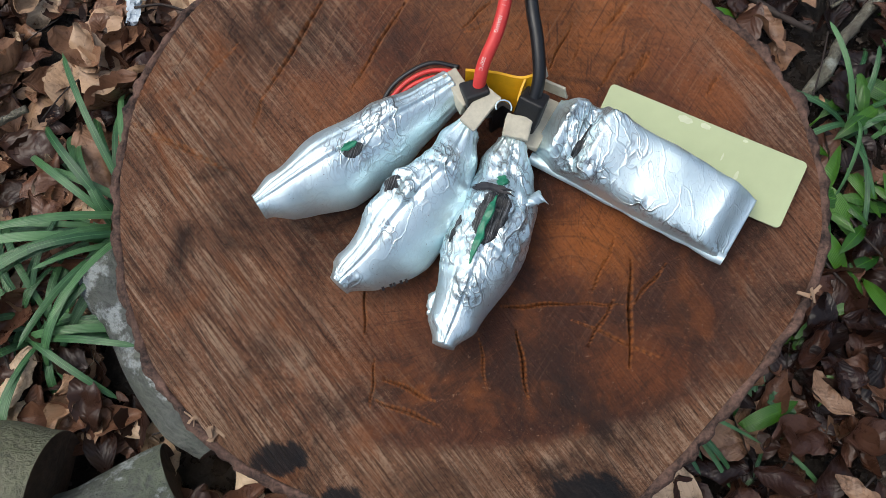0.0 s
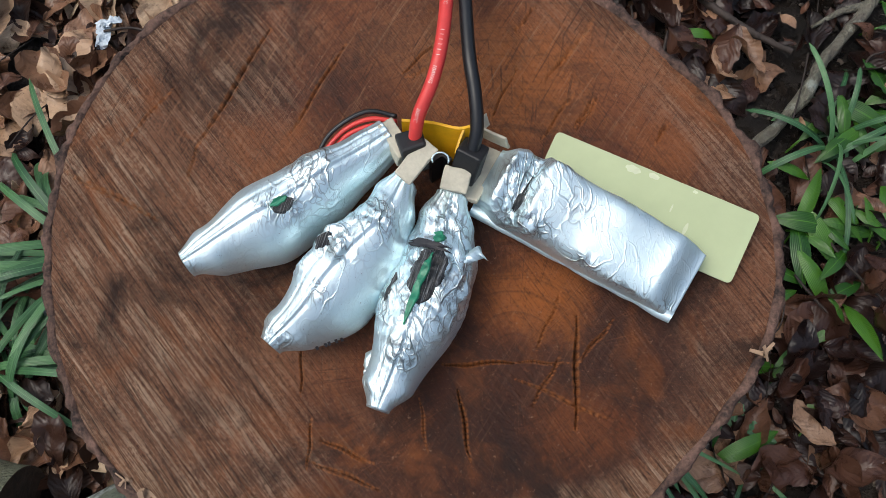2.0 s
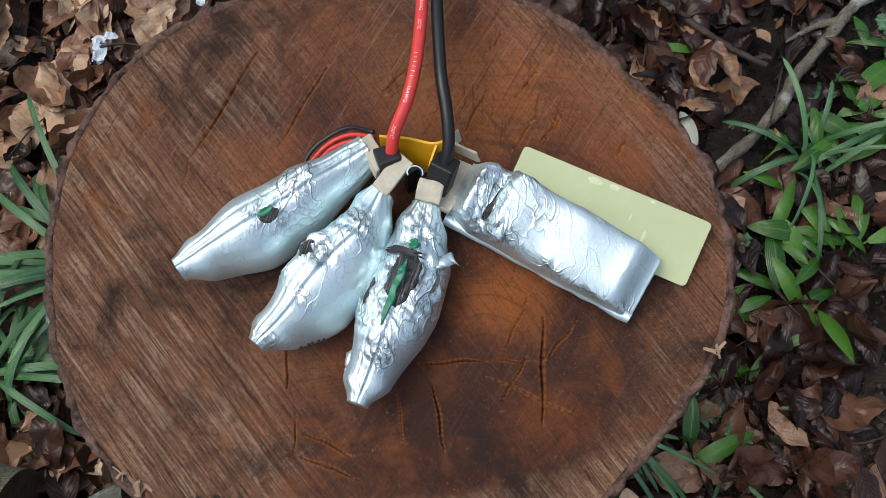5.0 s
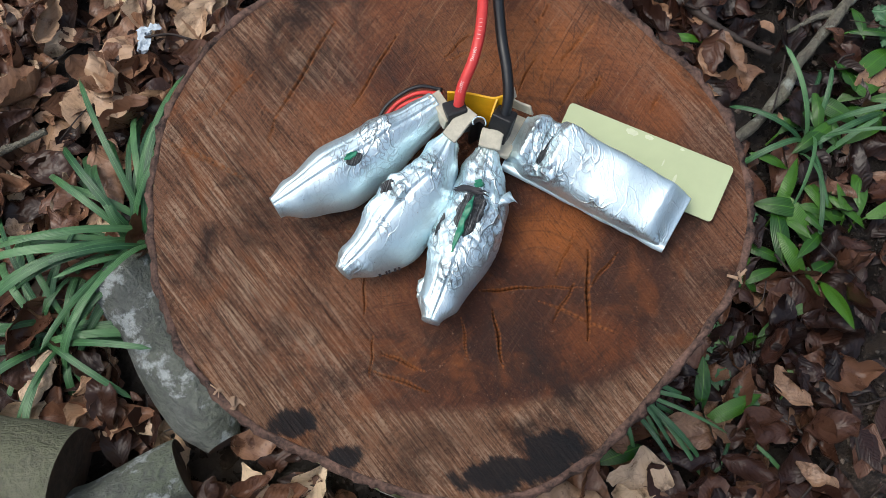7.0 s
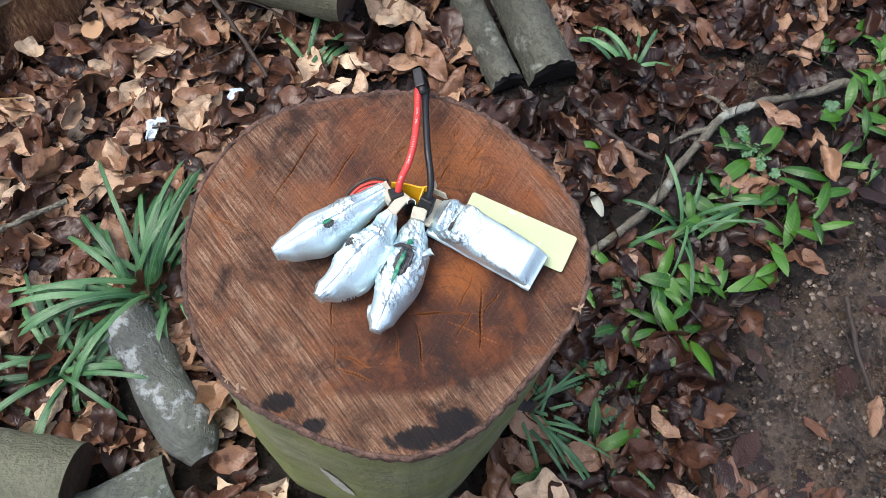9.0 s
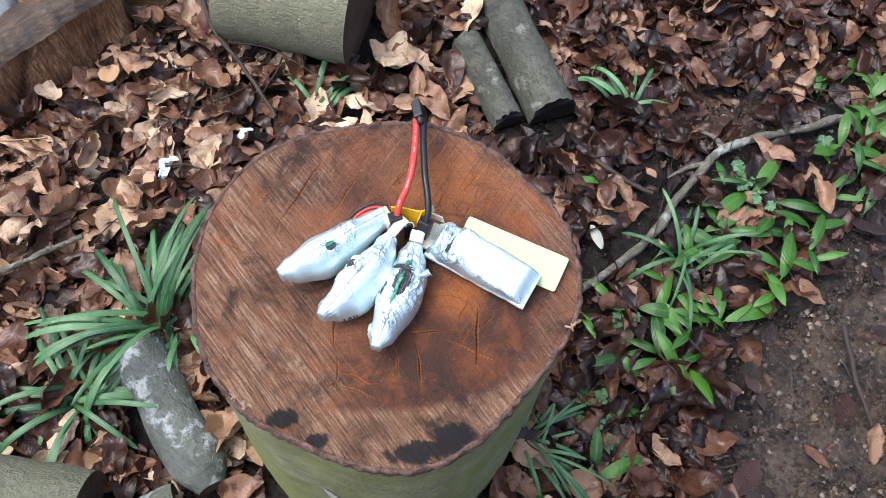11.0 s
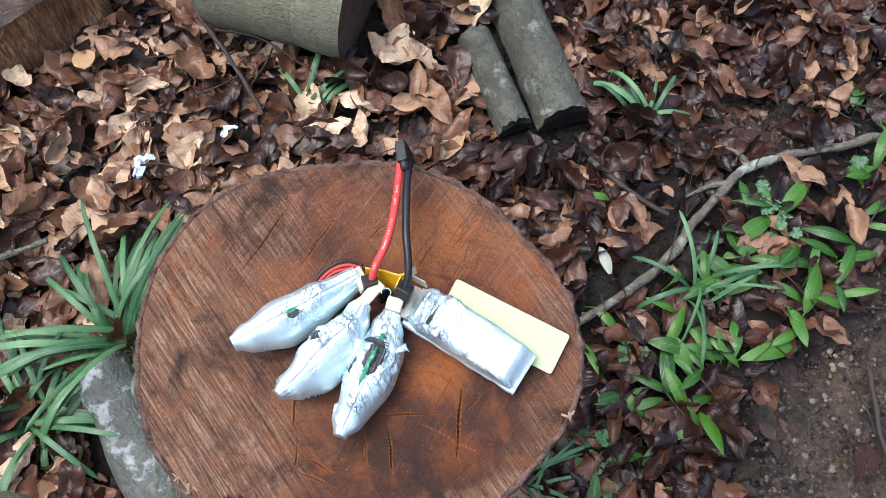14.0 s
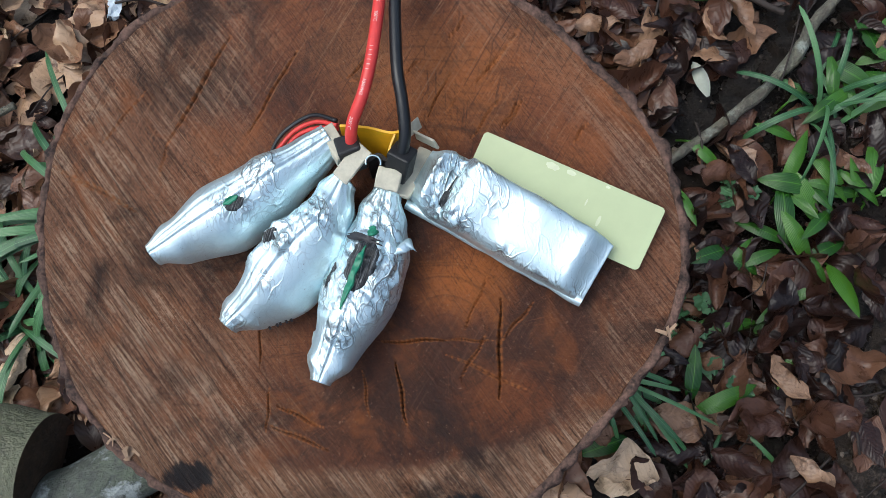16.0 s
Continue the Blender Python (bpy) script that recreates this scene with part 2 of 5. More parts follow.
def foil():
    m, nt, b = material("aluminium_foil", 0.4, 0.88)
    p = coords(nt)
    n = tex(nt, p, 60, 5, 0.6, 0.4)
    col = ramp(nt, n, (0.3, (0.73, 0.895, 0.945)), (0.7, (0.82, 0.96, 0.985)))
    col = mix(nt, ramp(nt, tex(nt, p, 900, 2, 0.6), (0.70, 0.0), (0.76, 0.75)), col, (0.22, 0.22, 0.23))
    warp = nt.nodes.new("ShaderNodeTexNoise")
    put(nt, warp.inputs["Vector"], p)
    warp.inputs["Scale"].default_value, warp.inputs["Detail"].default_value = 70, 2.0
    bent = nt.nodes.new("ShaderNodeVectorMath")
    bent.operation = "MULTIPLY_ADD"
    put(nt, bent.inputs[0], warp.outputs["Color"]), put(nt, bent.inputs[2], p)
    bent.inputs[1].default_value = (0.009, 0.009, 0.009)
    zone = nt.nodes.new("ShaderNodeAttribute")
    zone.attribute_name = "crumple"
    crumple = calc(nt, "MULTIPLY_ADD", zone.outputs["Fac"], 0.93, 0.085)
    # long creases lie across wide soft dents, small sharp ones crowd the crushed places
    wide = facets(nt, mapping(nt, bent.outputs[0], rot=(0, 0, 35), scale=(1, 0.5, 0.8)), 150)
    h = calc(nt, "MULTIPLY", wide, calc(nt, "MULTIPLY_ADD", crumple, 0.42, 0.0))
    lines = None
    for k, (size, thin) in enumerate(((75, 0.022), (150, 0.030), (310, 0.045))):
        n_ = tex(nt, mapping(nt, bent.outputs[0], rot=(20 * k, 0, 40 * k), scale=(1, 0.32, 1)), size, 1.0, 0.5)
        line_ = ease(nt, calc(nt, "ABSOLUTE", calc(nt, "SUBTRACT", n_, 0.5)), thin, 0.0)
        h = calc(nt, "MULTIPLY_ADD", line_, calc(nt, "MULTIPLY", crumple, 0.042 / size), h)
        lines = line_ if lines is None else calc(nt, "MAXIMUM", lines, line_)
    # dull grey patches in the crushed places
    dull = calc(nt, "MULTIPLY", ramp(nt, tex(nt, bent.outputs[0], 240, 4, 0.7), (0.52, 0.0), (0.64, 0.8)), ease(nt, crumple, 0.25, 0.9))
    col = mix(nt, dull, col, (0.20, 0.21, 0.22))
    # creases painted darker, in place of the shade that falls in them
    col = mix(nt, calc(nt, "MULTIPLY", lines, calc(nt, "MULTIPLY", ease(nt, crumple, 0.02, 0.7), 0.60)), col, (0.13, 0.135, 0.14))
    put(nt, b.inputs["Base Color"], col)
    put(nt, b.inputs["Roughness"], ramp(nt, calc(nt, "MULTIPLY_ADD", tex(nt, p, 35, 4), 0.4, calc(nt, "MULTIPLY", crumple, -0.35)), (0.0, 0.38), (0.26, 0.56)))
    scratch = tex(nt, mapping(nt, mapping(nt, p, rot=(0, 0, -58)), scale=(18, 420, 60)), 1.0, 2, 0.5, 0.3)
    bump(nt, b, calc(nt, "MULTIPLY_ADD", scratch, 0.00006, h), 1.0, 1.0)
    return m


def leaf_brown(name, source, wet=False):
    m, nt, b = material(name, 0.5)
    b.inputs["Specular IOR Level"].default_value = 0.36
    if source == "island":
        r = nt.nodes.new("ShaderNodeNewGeometry").outputs["Random Per Island"]
    else:
        r = nt.nodes.new("ShaderNodeObjectInfo").outputs["Random"]
    # wet only picks the darker set of browns; gloss is the same
    if wet:
        base = ramp(nt, r, (0.0, (0.008, 0.005, 0.0045)), (0.30, (0.021, 0.0095, 0.0070)), (0.58, (0.060, 0.0245, 0.0150)), (0.82, (0.130, 0.060, 0.034)), (1.0, (0.34, 0.205, 0.125)))
    else:
        base = ramp(nt, r, (0.0, (0.014, 0.007, 0.005)), (0.22, (0.048, 0.022, 0.014)), (0.46, (0.132, 0.061, 0.036)), (0.70, (0.255, 0.137, 0.080)), (0.89, (0.43, 0.275, 0.170)), (1.0, (0.66, 0.51, 0.355)))
    uv = coords(nt, "UV")
    u, v, w = axes(nt, uv)
    au = calc(nt, "ABSOLUTE", calc(nt, "SUBTRACT", u, 0.5))
    vein = calc(nt, "SINE", calc(nt, "MULTIPLY", calc(nt, "SUBTRACT", v, calc(nt, "MULTIPLY", au, 0.55)), 62.0))
    rib = ease(nt, au, 0.035, 0.0)
    lines = calc(nt, "MAXIMUM", calc(nt, "MULTIPLY", ease(nt, vein, 0.55, 1.0), 0.6), rib)
    p = coords(nt)
    blotch = tex(nt, p, 45 if source == "island" else 3, 5, 0.65, 0.4)
    col = mix(nt, ramp(nt, blotch, (0.32, 0.75), (0.50, 0.0)), base, (0.028, 0.012, 0.009))
    col = mix(nt, ramp(nt, tex(nt, p, 260 if source == "island" else 17, 3, 0.6), (0.62, 0.0), (0.70, 0.45)), col, (0.03, 0.014, 0.010))
    col = mix(nt, calc(nt, "MULTIPLY", lines, 0.16), col, (0.045, 0.018, 0.011))
    put(nt, b.inputs["Base Color"], col)
    put(nt, b.inputs["Roughness"], ramp(nt, blotch, (0.35, 0.22), (0.65, 0.48)))
    bump(nt, b, calc(nt, "MULTIPLY_ADD", vein, 0.14, calc(nt, "MULTIPLY", blotch, 2.5)), 0.6, 0.0012)
    return m


def green_leaf(name, dark, light, stripes, rough=0.42):
    m, nt, b = material(name, rough)
    r = nt.nodes.new("ShaderNodeObjectInfo").outputs["Random"]
    uv = coords(nt, "UV")
    u, v, w = axes(nt, uv)
    n = tex(nt, coords(nt), 50, 4)
    f = calc(nt, "MULTIPLY_ADD", n, 0.5, calc(nt, "MULTIPLY", r, 0.5))
    col = ramp(nt, f, (0.25, dark), (0.75, light))
    line = calc(nt, "SINE", calc(nt, "MULTIPLY", u, stripes))
    col = mix(nt, calc(nt, "MULTIPLY", ease(nt, line, 0.3, 1.0), 0.25), col, dark)
    col = mix(nt, ease(nt, calc(nt, "ABSOLUTE", calc(nt, "SUBTRACT", u, 0.5)), 0.06, 0.0), col, light)
    put(nt, b.inputs["Base Color"], col)
    b.inputs["Subsurface Weight"].default_value = 0.0
    bump(nt, b, line, 0.25, 0.0006)
    return m


def soil():
    m, nt, b = material("wet_soil", 0.6)
    b.inputs["Specular IOR Level"].default_value = 0.5
    p = coords(nt)
    n = tex(nt, p, 9, 8, 0.7, 0.3)
    g = tex(nt, p, 120, 5, 0.7)
    col = ramp(nt, n, (0.40, (0.009, 0.0068, 0.0056)), (0.5, (0.036, 0.0255, 0.0195)), (0.60, (0.105, 0.076, 0.057)))
    col = mix(nt, ramp(nt, g, (0.50, 0.0), (0.62, 0.70)), col, (0.150, 0.112, 0.084))
    col = mix(nt, ramp(nt, g, (0.36, 0.80), (0.46, 0.0)), col, (0.008, 0.006, 0.005))
    col = mix(nt, ramp(nt, tex(nt, mapping(nt, p, loc=(3, 8, 1)), 17, 6, 0.7, 0.5), (0.48, 0.0), (0.66, 0.65)), col, (0.105, 0.066, 0.036))
    crumb = cells_tex(nt, p, 70)
    col = mix(nt, ramp(nt, crumb, (0.07, 0.7), (0.13, 0.0)), col, (0.165, 0.127, 0.0976))
    # humus under the litter, painted near black to add shade between leaves
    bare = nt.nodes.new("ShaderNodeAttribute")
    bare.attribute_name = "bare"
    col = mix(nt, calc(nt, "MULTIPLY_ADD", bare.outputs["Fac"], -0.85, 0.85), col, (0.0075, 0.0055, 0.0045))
    put(nt, b.inputs["Base Color"], col)
    put(nt, b.inputs["Roughness"], ramp(nt, tex(nt, p, 15, 5, 0.65), (0.44, 0.14), (0.56, 0.70)))
    bump(nt, b, calc(nt, "ADD", calc(nt, "MULTIPLY", n, 1.5), calc(nt, "MULTIPLY_ADD", tex(nt, p, 45, 5, 0.7), 1.2, g)), 1.0, 0.012)
    return m


def split_wood(name, dark, mid, light, run=(45, 260, 260)):
    m, nt, b = material(name, 0.6)
    p = coords(nt)
    g = tex(nt, mapping(nt, p, scale=run), 1.0, 6, 0.72, 1.0)
    n = tex(nt, p, 13, 5, 0.65)
    col = ramp(nt, calc(nt, "MULTIPLY_ADD", g, 0.65, calc(nt, "MULTIPLY", n, 0.35)), (0.38, dark), (0.5, mid), (0.64, light))
    put(nt, b.inputs["Base Color"], col)
    bump(nt, b, g, 0.8, 0.003)
    return m


WOOD = wood_face()
BARK = bark("beech_bark", (0.20, 0.21, 0.105), (0.45, 0.45, 0.27), (0.27, 0.33, 0.075))
BARK_LOG = bark("mossy_log_bark", (0.16, 0.16, 0.105), (0.38, 0.37, 0.27), (0.255, 0.255, 0.165))
BARK_DULL = bark("dull_log_bark", (0.10, 0.10, 0.07), (0.215, 0.215, 0.155), (0.14, 0.15, 0.09))
BARK_LICHEN = bark("lichen_bark", (0.070, 0.078, 0.070), (0.20, 0.21, 0.19), (0.12, 0.14, 0.095), (0.43, 0.47, 0.47), cover=(0.53, 0.60))
BARK_GREY = bark("grey_split_bark", (0.040, 0.042, 0.033), (0.155, 0.155, 0.122), (0.085, 0.094, 0.062), (0.30, 0.31, 0.27), cover=(0.56, 0.66))
RIM = plain("rim_bark", (0.120, 0.068, 0.050), 0.85, 480, 0.004, 0.92)
CHIP = plain("splintered_wood", (0.33, 0.22, 0.14), 0.8, 300, 0.001, 0.35)
DARKEND = plain("black_damp_endgrain", (0.014, 0.012, 0.011), 0.55, 220, 0.004, 0.7)
SCRAPED = plain("scraped_bark", (0.56, 0.56, 0.48), 0.7, 300, 0.001, 0.35)
ENDGRAIN = plain("dark_endgrain", (0.080, 0.047, 0.031), 0.8, 120, 0.004, 0.6)
SPLIT = split_wood("split_log_wood", (0.030, 0.014, 0.008), (0.180, 0.084, 0.040), (0.52, 0.33, 0.18), (210, 200, 22))
WORN = split_wood("worn_split_wood", (0.015, 0.009, 0.006), (0.052, 0.030, 0.018), (0.16, 0.100, 0.060), (30, 170, 170))
PALEWOOD = split_wood("rotten_pale_wood", (0.16, 0.08, 0.03), (0.36, 0.22, 0.09), (0.52, 0.36, 0.17))
FOIL = foil()
TAPE = plain("cream_tape", (0.50, 0.47, 0.37), 0.65, 400, 0.0004, 0.22)
BOOT = plain("black_rubber", (0.013, 0.013, 0.014), 0.5, 500, 0.0004, 0.3)
RED = plain("red_silicone", (0.68, 0.055, 0.050), 0.42, 300, 0.0001, 0.12)
BLACK = plain("black_silicone", (0.011, 0.012, 0.014), 0.38, 300, 0.0001, 0.2)
YELLOW = plain("yellow_polyimide", (0.78, 0.42, 0.012), 0.35, 250, 0.0003, 0.2)
PLATE = plain("pale_green_laminate", (0.43, 0.50, 0.285), 0.45, 90, 0.0001, 0.07)
CHIPPED = plain("chipped_laminate", (0.56, 0.61, 0.43), 0.6, 300, 0.0004, 0.15)
CHAR, nt_, b_ = material("charred_layers", 0.5)
pc_ = coords(nt_)
st_ = tex(nt_, mapping(nt_, mapping(nt_, pc_, rot=(0, 0, -70)), scale=(90, 1500, 90)), 1.0, 3, 0.6, 0.8)
put(nt_, b_.inputs["Base Color"], ramp(nt_, st_, (0.46, (0.008, 0.009, 0.010)), (0.60, (0.075, 0.080, 0.085)), (0.74, (0.40, 0.42, 0.43))))
bump(nt_, b_, st_, 0.8, 0.001)
GREEN = plain("green_separator", (0.02, 0.22, 0.12), 0.35, 400, 0.0006, 0.45)
PRINT = plain("white_print", (0.75, 0.62, 0.58), 0.6, 100, 0.0, 0.05)
INK = plain("black_ink", (0.03, 0.03, 0.035), 0.6, 100, 0.0, 0.05)
LEAF_ISLAND = leaf_brown("dead_beech_leaf_heap", "island")
LEAF_SINGLE = leaf_brown("dead_beech_leaf", "object")
DARK_ISLAND = leaf_brown("dark_leaf_heap", "island", True)
DARK_SINGLE = leaf_brown("dark_beech_leaf", "object", True)
STRAP = green_leaf("grey_green_strap_leaf", (0.022, 0.080, 0.030), (0.100, 0.225, 0.090), 40.0, 0.34)
GARLIC = green_leaf("fresh_garlic_leaf", (0.013, 0.062, 0.006), (0.062, 0.172, 0.016), 75.0, 0.30)
IVY = green_leaf("ground_ivy_leaf", (0.035, 0.105, 0.042), (0.09, 0.20, 0.09), 30.0, 0.5)
SOIL = soil()
SHADE_RING = plain("shade_ring", (0.045, 0.042, 0.028), 0.9, 3, 0.05, 0.7)
STONE = plain("grey_stone", (0.17, 0.18, 0.19), 0.75, 60, 0.003, 0.4)
PEBBLE = plain("pale_pebble", (0.23, 0.18, 0.13), 0.7, 150, 0.001, 0.4)
DARKBARK = plain("dark_wet_bark", (0.055, 0.034, 0.025), 0.6, 90, 0.004, 0.7)
CRUMB, nt_, b_ = material("earth_crumbs", 0.6)
put(nt_, b_.inputs["Base Color"], ramp(nt_, nt_.nodes.new("ShaderNodeNewGeometry").outputs["Random Per Island"], (0.0, (0.008, 0.006, 0.005)), (0.42, (0.030, 0.022, 0.017)), (0.78, (0.090, 0.068, 0.053)), (1.0, (0.25, 0.20, 0.155))))
TWIG = bark("twig_bark", (0.07, 0.058, 0.045), (0.25, 0.225, 0.18), (0.16, 0.155, 0.11), (0.40, 0.43, 0.37), cover=(0.52, 0.62))
DARKTWIG = plain("dark_twig", (0.036, 0.025, 0.020), 0.75, 200, 0.001, 0.5)
WHITE = plain("white_litter", (0.55, 0.63, 0.70), 0.5, 200, 0.001, 0.3)

# ---- mesh helpers ----
def mesh_part(name, verts, faces, mat, parent=None, label="", smooth=True, uvs=None):
    me = bpy.data.meshes.new(name)
    me.from_pydata([tuple(v) for v in verts], [], [tuple(f) for f in faces])
    if uvs is not None:
        lay = me.uv_layers.new(name="UVMap")
        idx = np.empty(len(me.loops), dtype=np.int32)
        me.loops.foreach_get("vertex_index", idx)
        lay.data.foreach_set("uv", np.asarray(uvs, dtype=np.float32)[idx].ravel())
    me.materials.append(mat)
    if smooth:
        me.polygons.foreach_set("use_smooth", [True] * len(me.polygons))
    me.update()
    ob = new(name, me)
    if parent is not None:
        ob.parent = parent
    if label:
        tagged(ob, label)
    return ob


def part(name, bm, mat, parent=None, label="", smooth=False):
    me = bpy.data.meshes.new(name)
    bm.normal_update()
    bm.to_mesh(me)
    bm.free()
    me.materials.append(mat)
    if smooth:
        me.polygons.foreach_set("use_smooth", [True] * len(me.polygons))
    ob = new(name, me)
    if parent is not None:
        ob.parent = parent
    if label:
        tagged(ob, label)
    return ob


def thing(name, place, label, category, group="", kind=""):
    ob = new(name)
    ob.empty_display_size = 0.02
    ob.location = place
    return tagged(ob, label, category, group, kind)


def block(m, size, bev=0.0, seg=2):
    bm = bmesh.new()
    bmesh.ops.create_cube(bm, size=1.0)
    bmesh.ops.scale(bm, vec=size, verts=bm.verts)
    if bev:
        bmesh.ops.bevel(bm, geom=bm.edges[:], offset=bev, segments=seg, profile=0.5, affect="EDGES")
    bmesh.ops.transform(bm, matrix=m, verts=bm.verts)
    return bm


def spline(points, n):
    """A smooth line through the points, as n + 1 places."""
    P = [Vector(p) for p in points]
    P = [2 * P[0] - P[1]] + P + [2 * P[-1] - P[-2]]
    out = []
    for i in range(n + 1):
        s = i / n * (len(P) - 3)
        k = min(int(s), len(P) - 4)
        f = s - k
        a, b, c, d = P[k:k + 4]
        out.append(0.5 * (2 * b + (c - a) * f + (2 * a - 5 * b + 4 * c - d) * f * f + (3 * b - a - 3 * c + d) * f ** 3))
    return out


def tube_data(path, radius, ring=12, caps=True, lump=0.0, seed=0.0):
    """Verts and faces of a tube; radius is a number or a function of 0..1."""
    n = len(path)
    verts, faces = [], []
    up = Vector((0.13, 0.21, 1)).normalized()
    for i, p in enumerate(path):
        t = (path[min(i + 1, n - 1)] - path[max(i - 1, 0)]).normalized()
        if abs(t.dot(up)) > 0.95:
            up = Vector((1, 0, 0))
        a = t.cross(up).normalized()
        b = a.cross(t)
        r = radius(i / (n - 1)) if callable(radius) else radius
        for k in range(ring):
            w = 2 * math.pi * k / ring
            d = a * math.cos(w) + b * math.sin(w)
            q = r
            if lump:
                q *= 1 + lump * noise.noise((p + d * r) * (0.6 / r) + Vector((seed, seed, 0)))
            verts.append(p + d * q)
    for i in range(n - 1):
        for k in range(ring):
            a, b = i * ring + k, i * ring + (k + 1) % ring
            faces.append((a, b, b + ring, a + ring))
    if caps:
        faces.append(tuple(range(ring - 1, -1, -1)))
        faces.append(tuple((n - 1) * ring + k for k in range(ring)))
    return verts, faces


# ---- ground ----
BX, BY, R0 = 0.003, 0.122, 0.1628


def mud(x, y):
    """How bare the soil is, 0 to 1."""
    yy = max(y, 0.0)
    edge = 0.40 + 0.4 * yy + 0.75 * yy * yy + 0.09 * noise.noise((x * 6, y * 6, 3.0))
    f = min(1.0, max(0.0, (x - edge) / 0.12))
    d = math.hypot(x - 0.57, (y - 0.67) * 1.5)
    f *= min(1.0, max(0.0, (1.7 - math.hypot(x - 0.6, y - 0.2)) / 0.5))
    return max(f, min(1.0, max(0.0, (0.085 - d) / 0.03)))


def ground_z(x, y):
    return 0.016 * noise.noise((x * 3.1, y * 3.1, 0.5)) + 0.006 * noise.noise((x * 11, y * 11, 2.5)) - 0.012 * mud(x, y)


axis = [0.0]
step = 0.014
while axis[-1] < 400:
    axis.append(axis[-1] + step)
    if axis[-1] > 1.25:
        step *= 1.35
line = [-a for a in axis[:0:-1]] + axis
gv, n = [], len(line)
for gy in line:
    for gx in line:
        wx, wy = gx + 0.15, gy + 0.45
        fine = 0.0055 * noise.noise((wx * 38, wy * 38, 7.0)) + 0.0035 * noise.noise((wx * 95, wy * 95, 1.0)) if abs(gx) < 1.3 and abs(gy) < 1.3 else 0.0
        fine *= 1.0 + 1.3 * (mud(wx, wy) if abs(gx) < 1.3 and abs(gy) < 1.3 else 0.0)
        gv.append((wx, wy, ground_z(wx, wy) + fine if abs(gx) < 30 and abs(gy) < 30 else 0.0))
gf = [(j * n + i, j * n + i + 1, (j + 1) * n + i + 1, (j + 1) * n + i) for j in range(n - 1) for i in range(n - 1)]
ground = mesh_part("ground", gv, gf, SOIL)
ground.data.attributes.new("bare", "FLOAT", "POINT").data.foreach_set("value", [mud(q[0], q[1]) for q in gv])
tagged(ground, "dark wet forest soil with crumbs and grit", "ground", kind="structure")

# ---- unseen woodland ring, added to darken low sky light and foil reflections ----
wv = []
for k in range(241):
    a = 2 * math.pi * k / 240
    for j in range(13):
        f = j / 12
        rad = 11.5 + 0.9 * noise.noise((math.cos(a) * 9, math.sin(a) * 9, f * 4)) + 0.5 * noise.noise((math.cos(a) * 40, math.sin(a) * 40, f * 14))
        high = (3.4 + 1.3 * noise.noise((math.cos(a) * 4, math.sin(a) * 4, 3)) + 0.9 * noise.noise((math.cos(a) * 26, math.sin(a) * 26, 8))) * f
        wv.append((0.15 + rad * math.cos(a), 0.45 + rad * math.sin(a), high - 0.1))
wf = [(k * 13 + j, (k + 1) * 13 + j, (k + 1) * 13 + j + 1, k * 13 + j + 1) for k in range(240) for j in range(12)]
tagged(mesh_part("backdrop", wv, wf, SHADE_RING), "unseen woodland ring added to darken reflections and low sky light", "woodland", kind="structure")

# ---- chopping block ----
TA, TB, TC = 0.13244, 0.16788, 0.50368


def rim_radius(a):
    c, s = math.cos, math.sin
    return (R0 - 0.0022 * c(a) + 0.0048 * s(a) + 0.0083 * c(2 * a) - 0.0045 * s(2 * a) + 0.0008 * c(3 * a) + 0.0034 * s(3 * a)
            + 0.0013 * c(4 * a) + 0.0011 * s(4 * a) + 0.0033 * c(5 * a) - 0.0006 * s(5 * a) + 0.0015 * noise.noise((3 * c(a), 3 * s(a), 0)) + 0.0012 * noise.noise((9 * c(a), 9 * s(a), 4)))


def top_z(x, y, h=0.0):
    """The height of the sloping, slightly domed cut face, in the world."""
    r = math.hypot(x - BX, y - BY) / 0.165
    return TA * x + TB * y + TC + 0.0045 - 0.0105 * min(r, 1.15) ** 2 + h


def on_top(x, y, h=0.0):
    """A place h above the plane of the cut face."""
    return Vector((x, y, TA * x + TB * y + TC + h))


# cracks and saw nicks: from, to, half width, depth (metres)
CRACKS = [
    (0.086, 0.100, 0.085, 0.051, 1.1, 5), (0.034, 0.069, 0.039, 0.038, 1.0, 4), (0.079, 0.082, 0.066, 0.061, 0.8, 3),
    (0.027, 0.079, 0.059, 0.080, 0.9, 3), (0.059, 0.080, 0.082, 0.079, 0.6, 2), (0.102, 0.097, 0.086, 0.079, 0.8, 3),
    (0.059, 0.073, 0.101, 0.054, 0.7, 2), (0.080, 0.110, 0.068, 0.085, 0.7, 3), (-0.037, 0.092, -0.037, 0.067, 0.8, 3)]
CRACKS += [
    (-0.032, 0.057, -0.034, 0.035, 0.8, 3), (-0.028, 0.048, -0.004, 0.037, 1.0, 3), (-0.032, 0.038, -0.001, 0.026, 1.1, 3),
    (0.017, 0.065, 0.020, 0.042, 0.7, 2), (-0.055, 0.240, -0.090, 0.183, 1.2, 4), (0.098, 0.196, 0.088, 0.182, 0.8, 3),
    (0.129, 0.184, 0.122, 0.174, 0.8, 3)]
CRACKS += [
    (0.087, 0.219, 0.074, 0.206, 0.9, 3), (-0.018, 0.229, -0.045, 0.185, 0.8, 3), (0.026, 0.215, 0.010, 0.210, 0.6, 2),
    (-0.159, 0.178, -0.107, 0.150, 1.2, 3), (-0.103, 0.215, -0.129, 0.188, 0.8, 2), (0.068, 0.205, 0.060, 0.192, 0.7, 2), (-0.090, 0.183, -0.094, 0.168, 0.8, 2)]

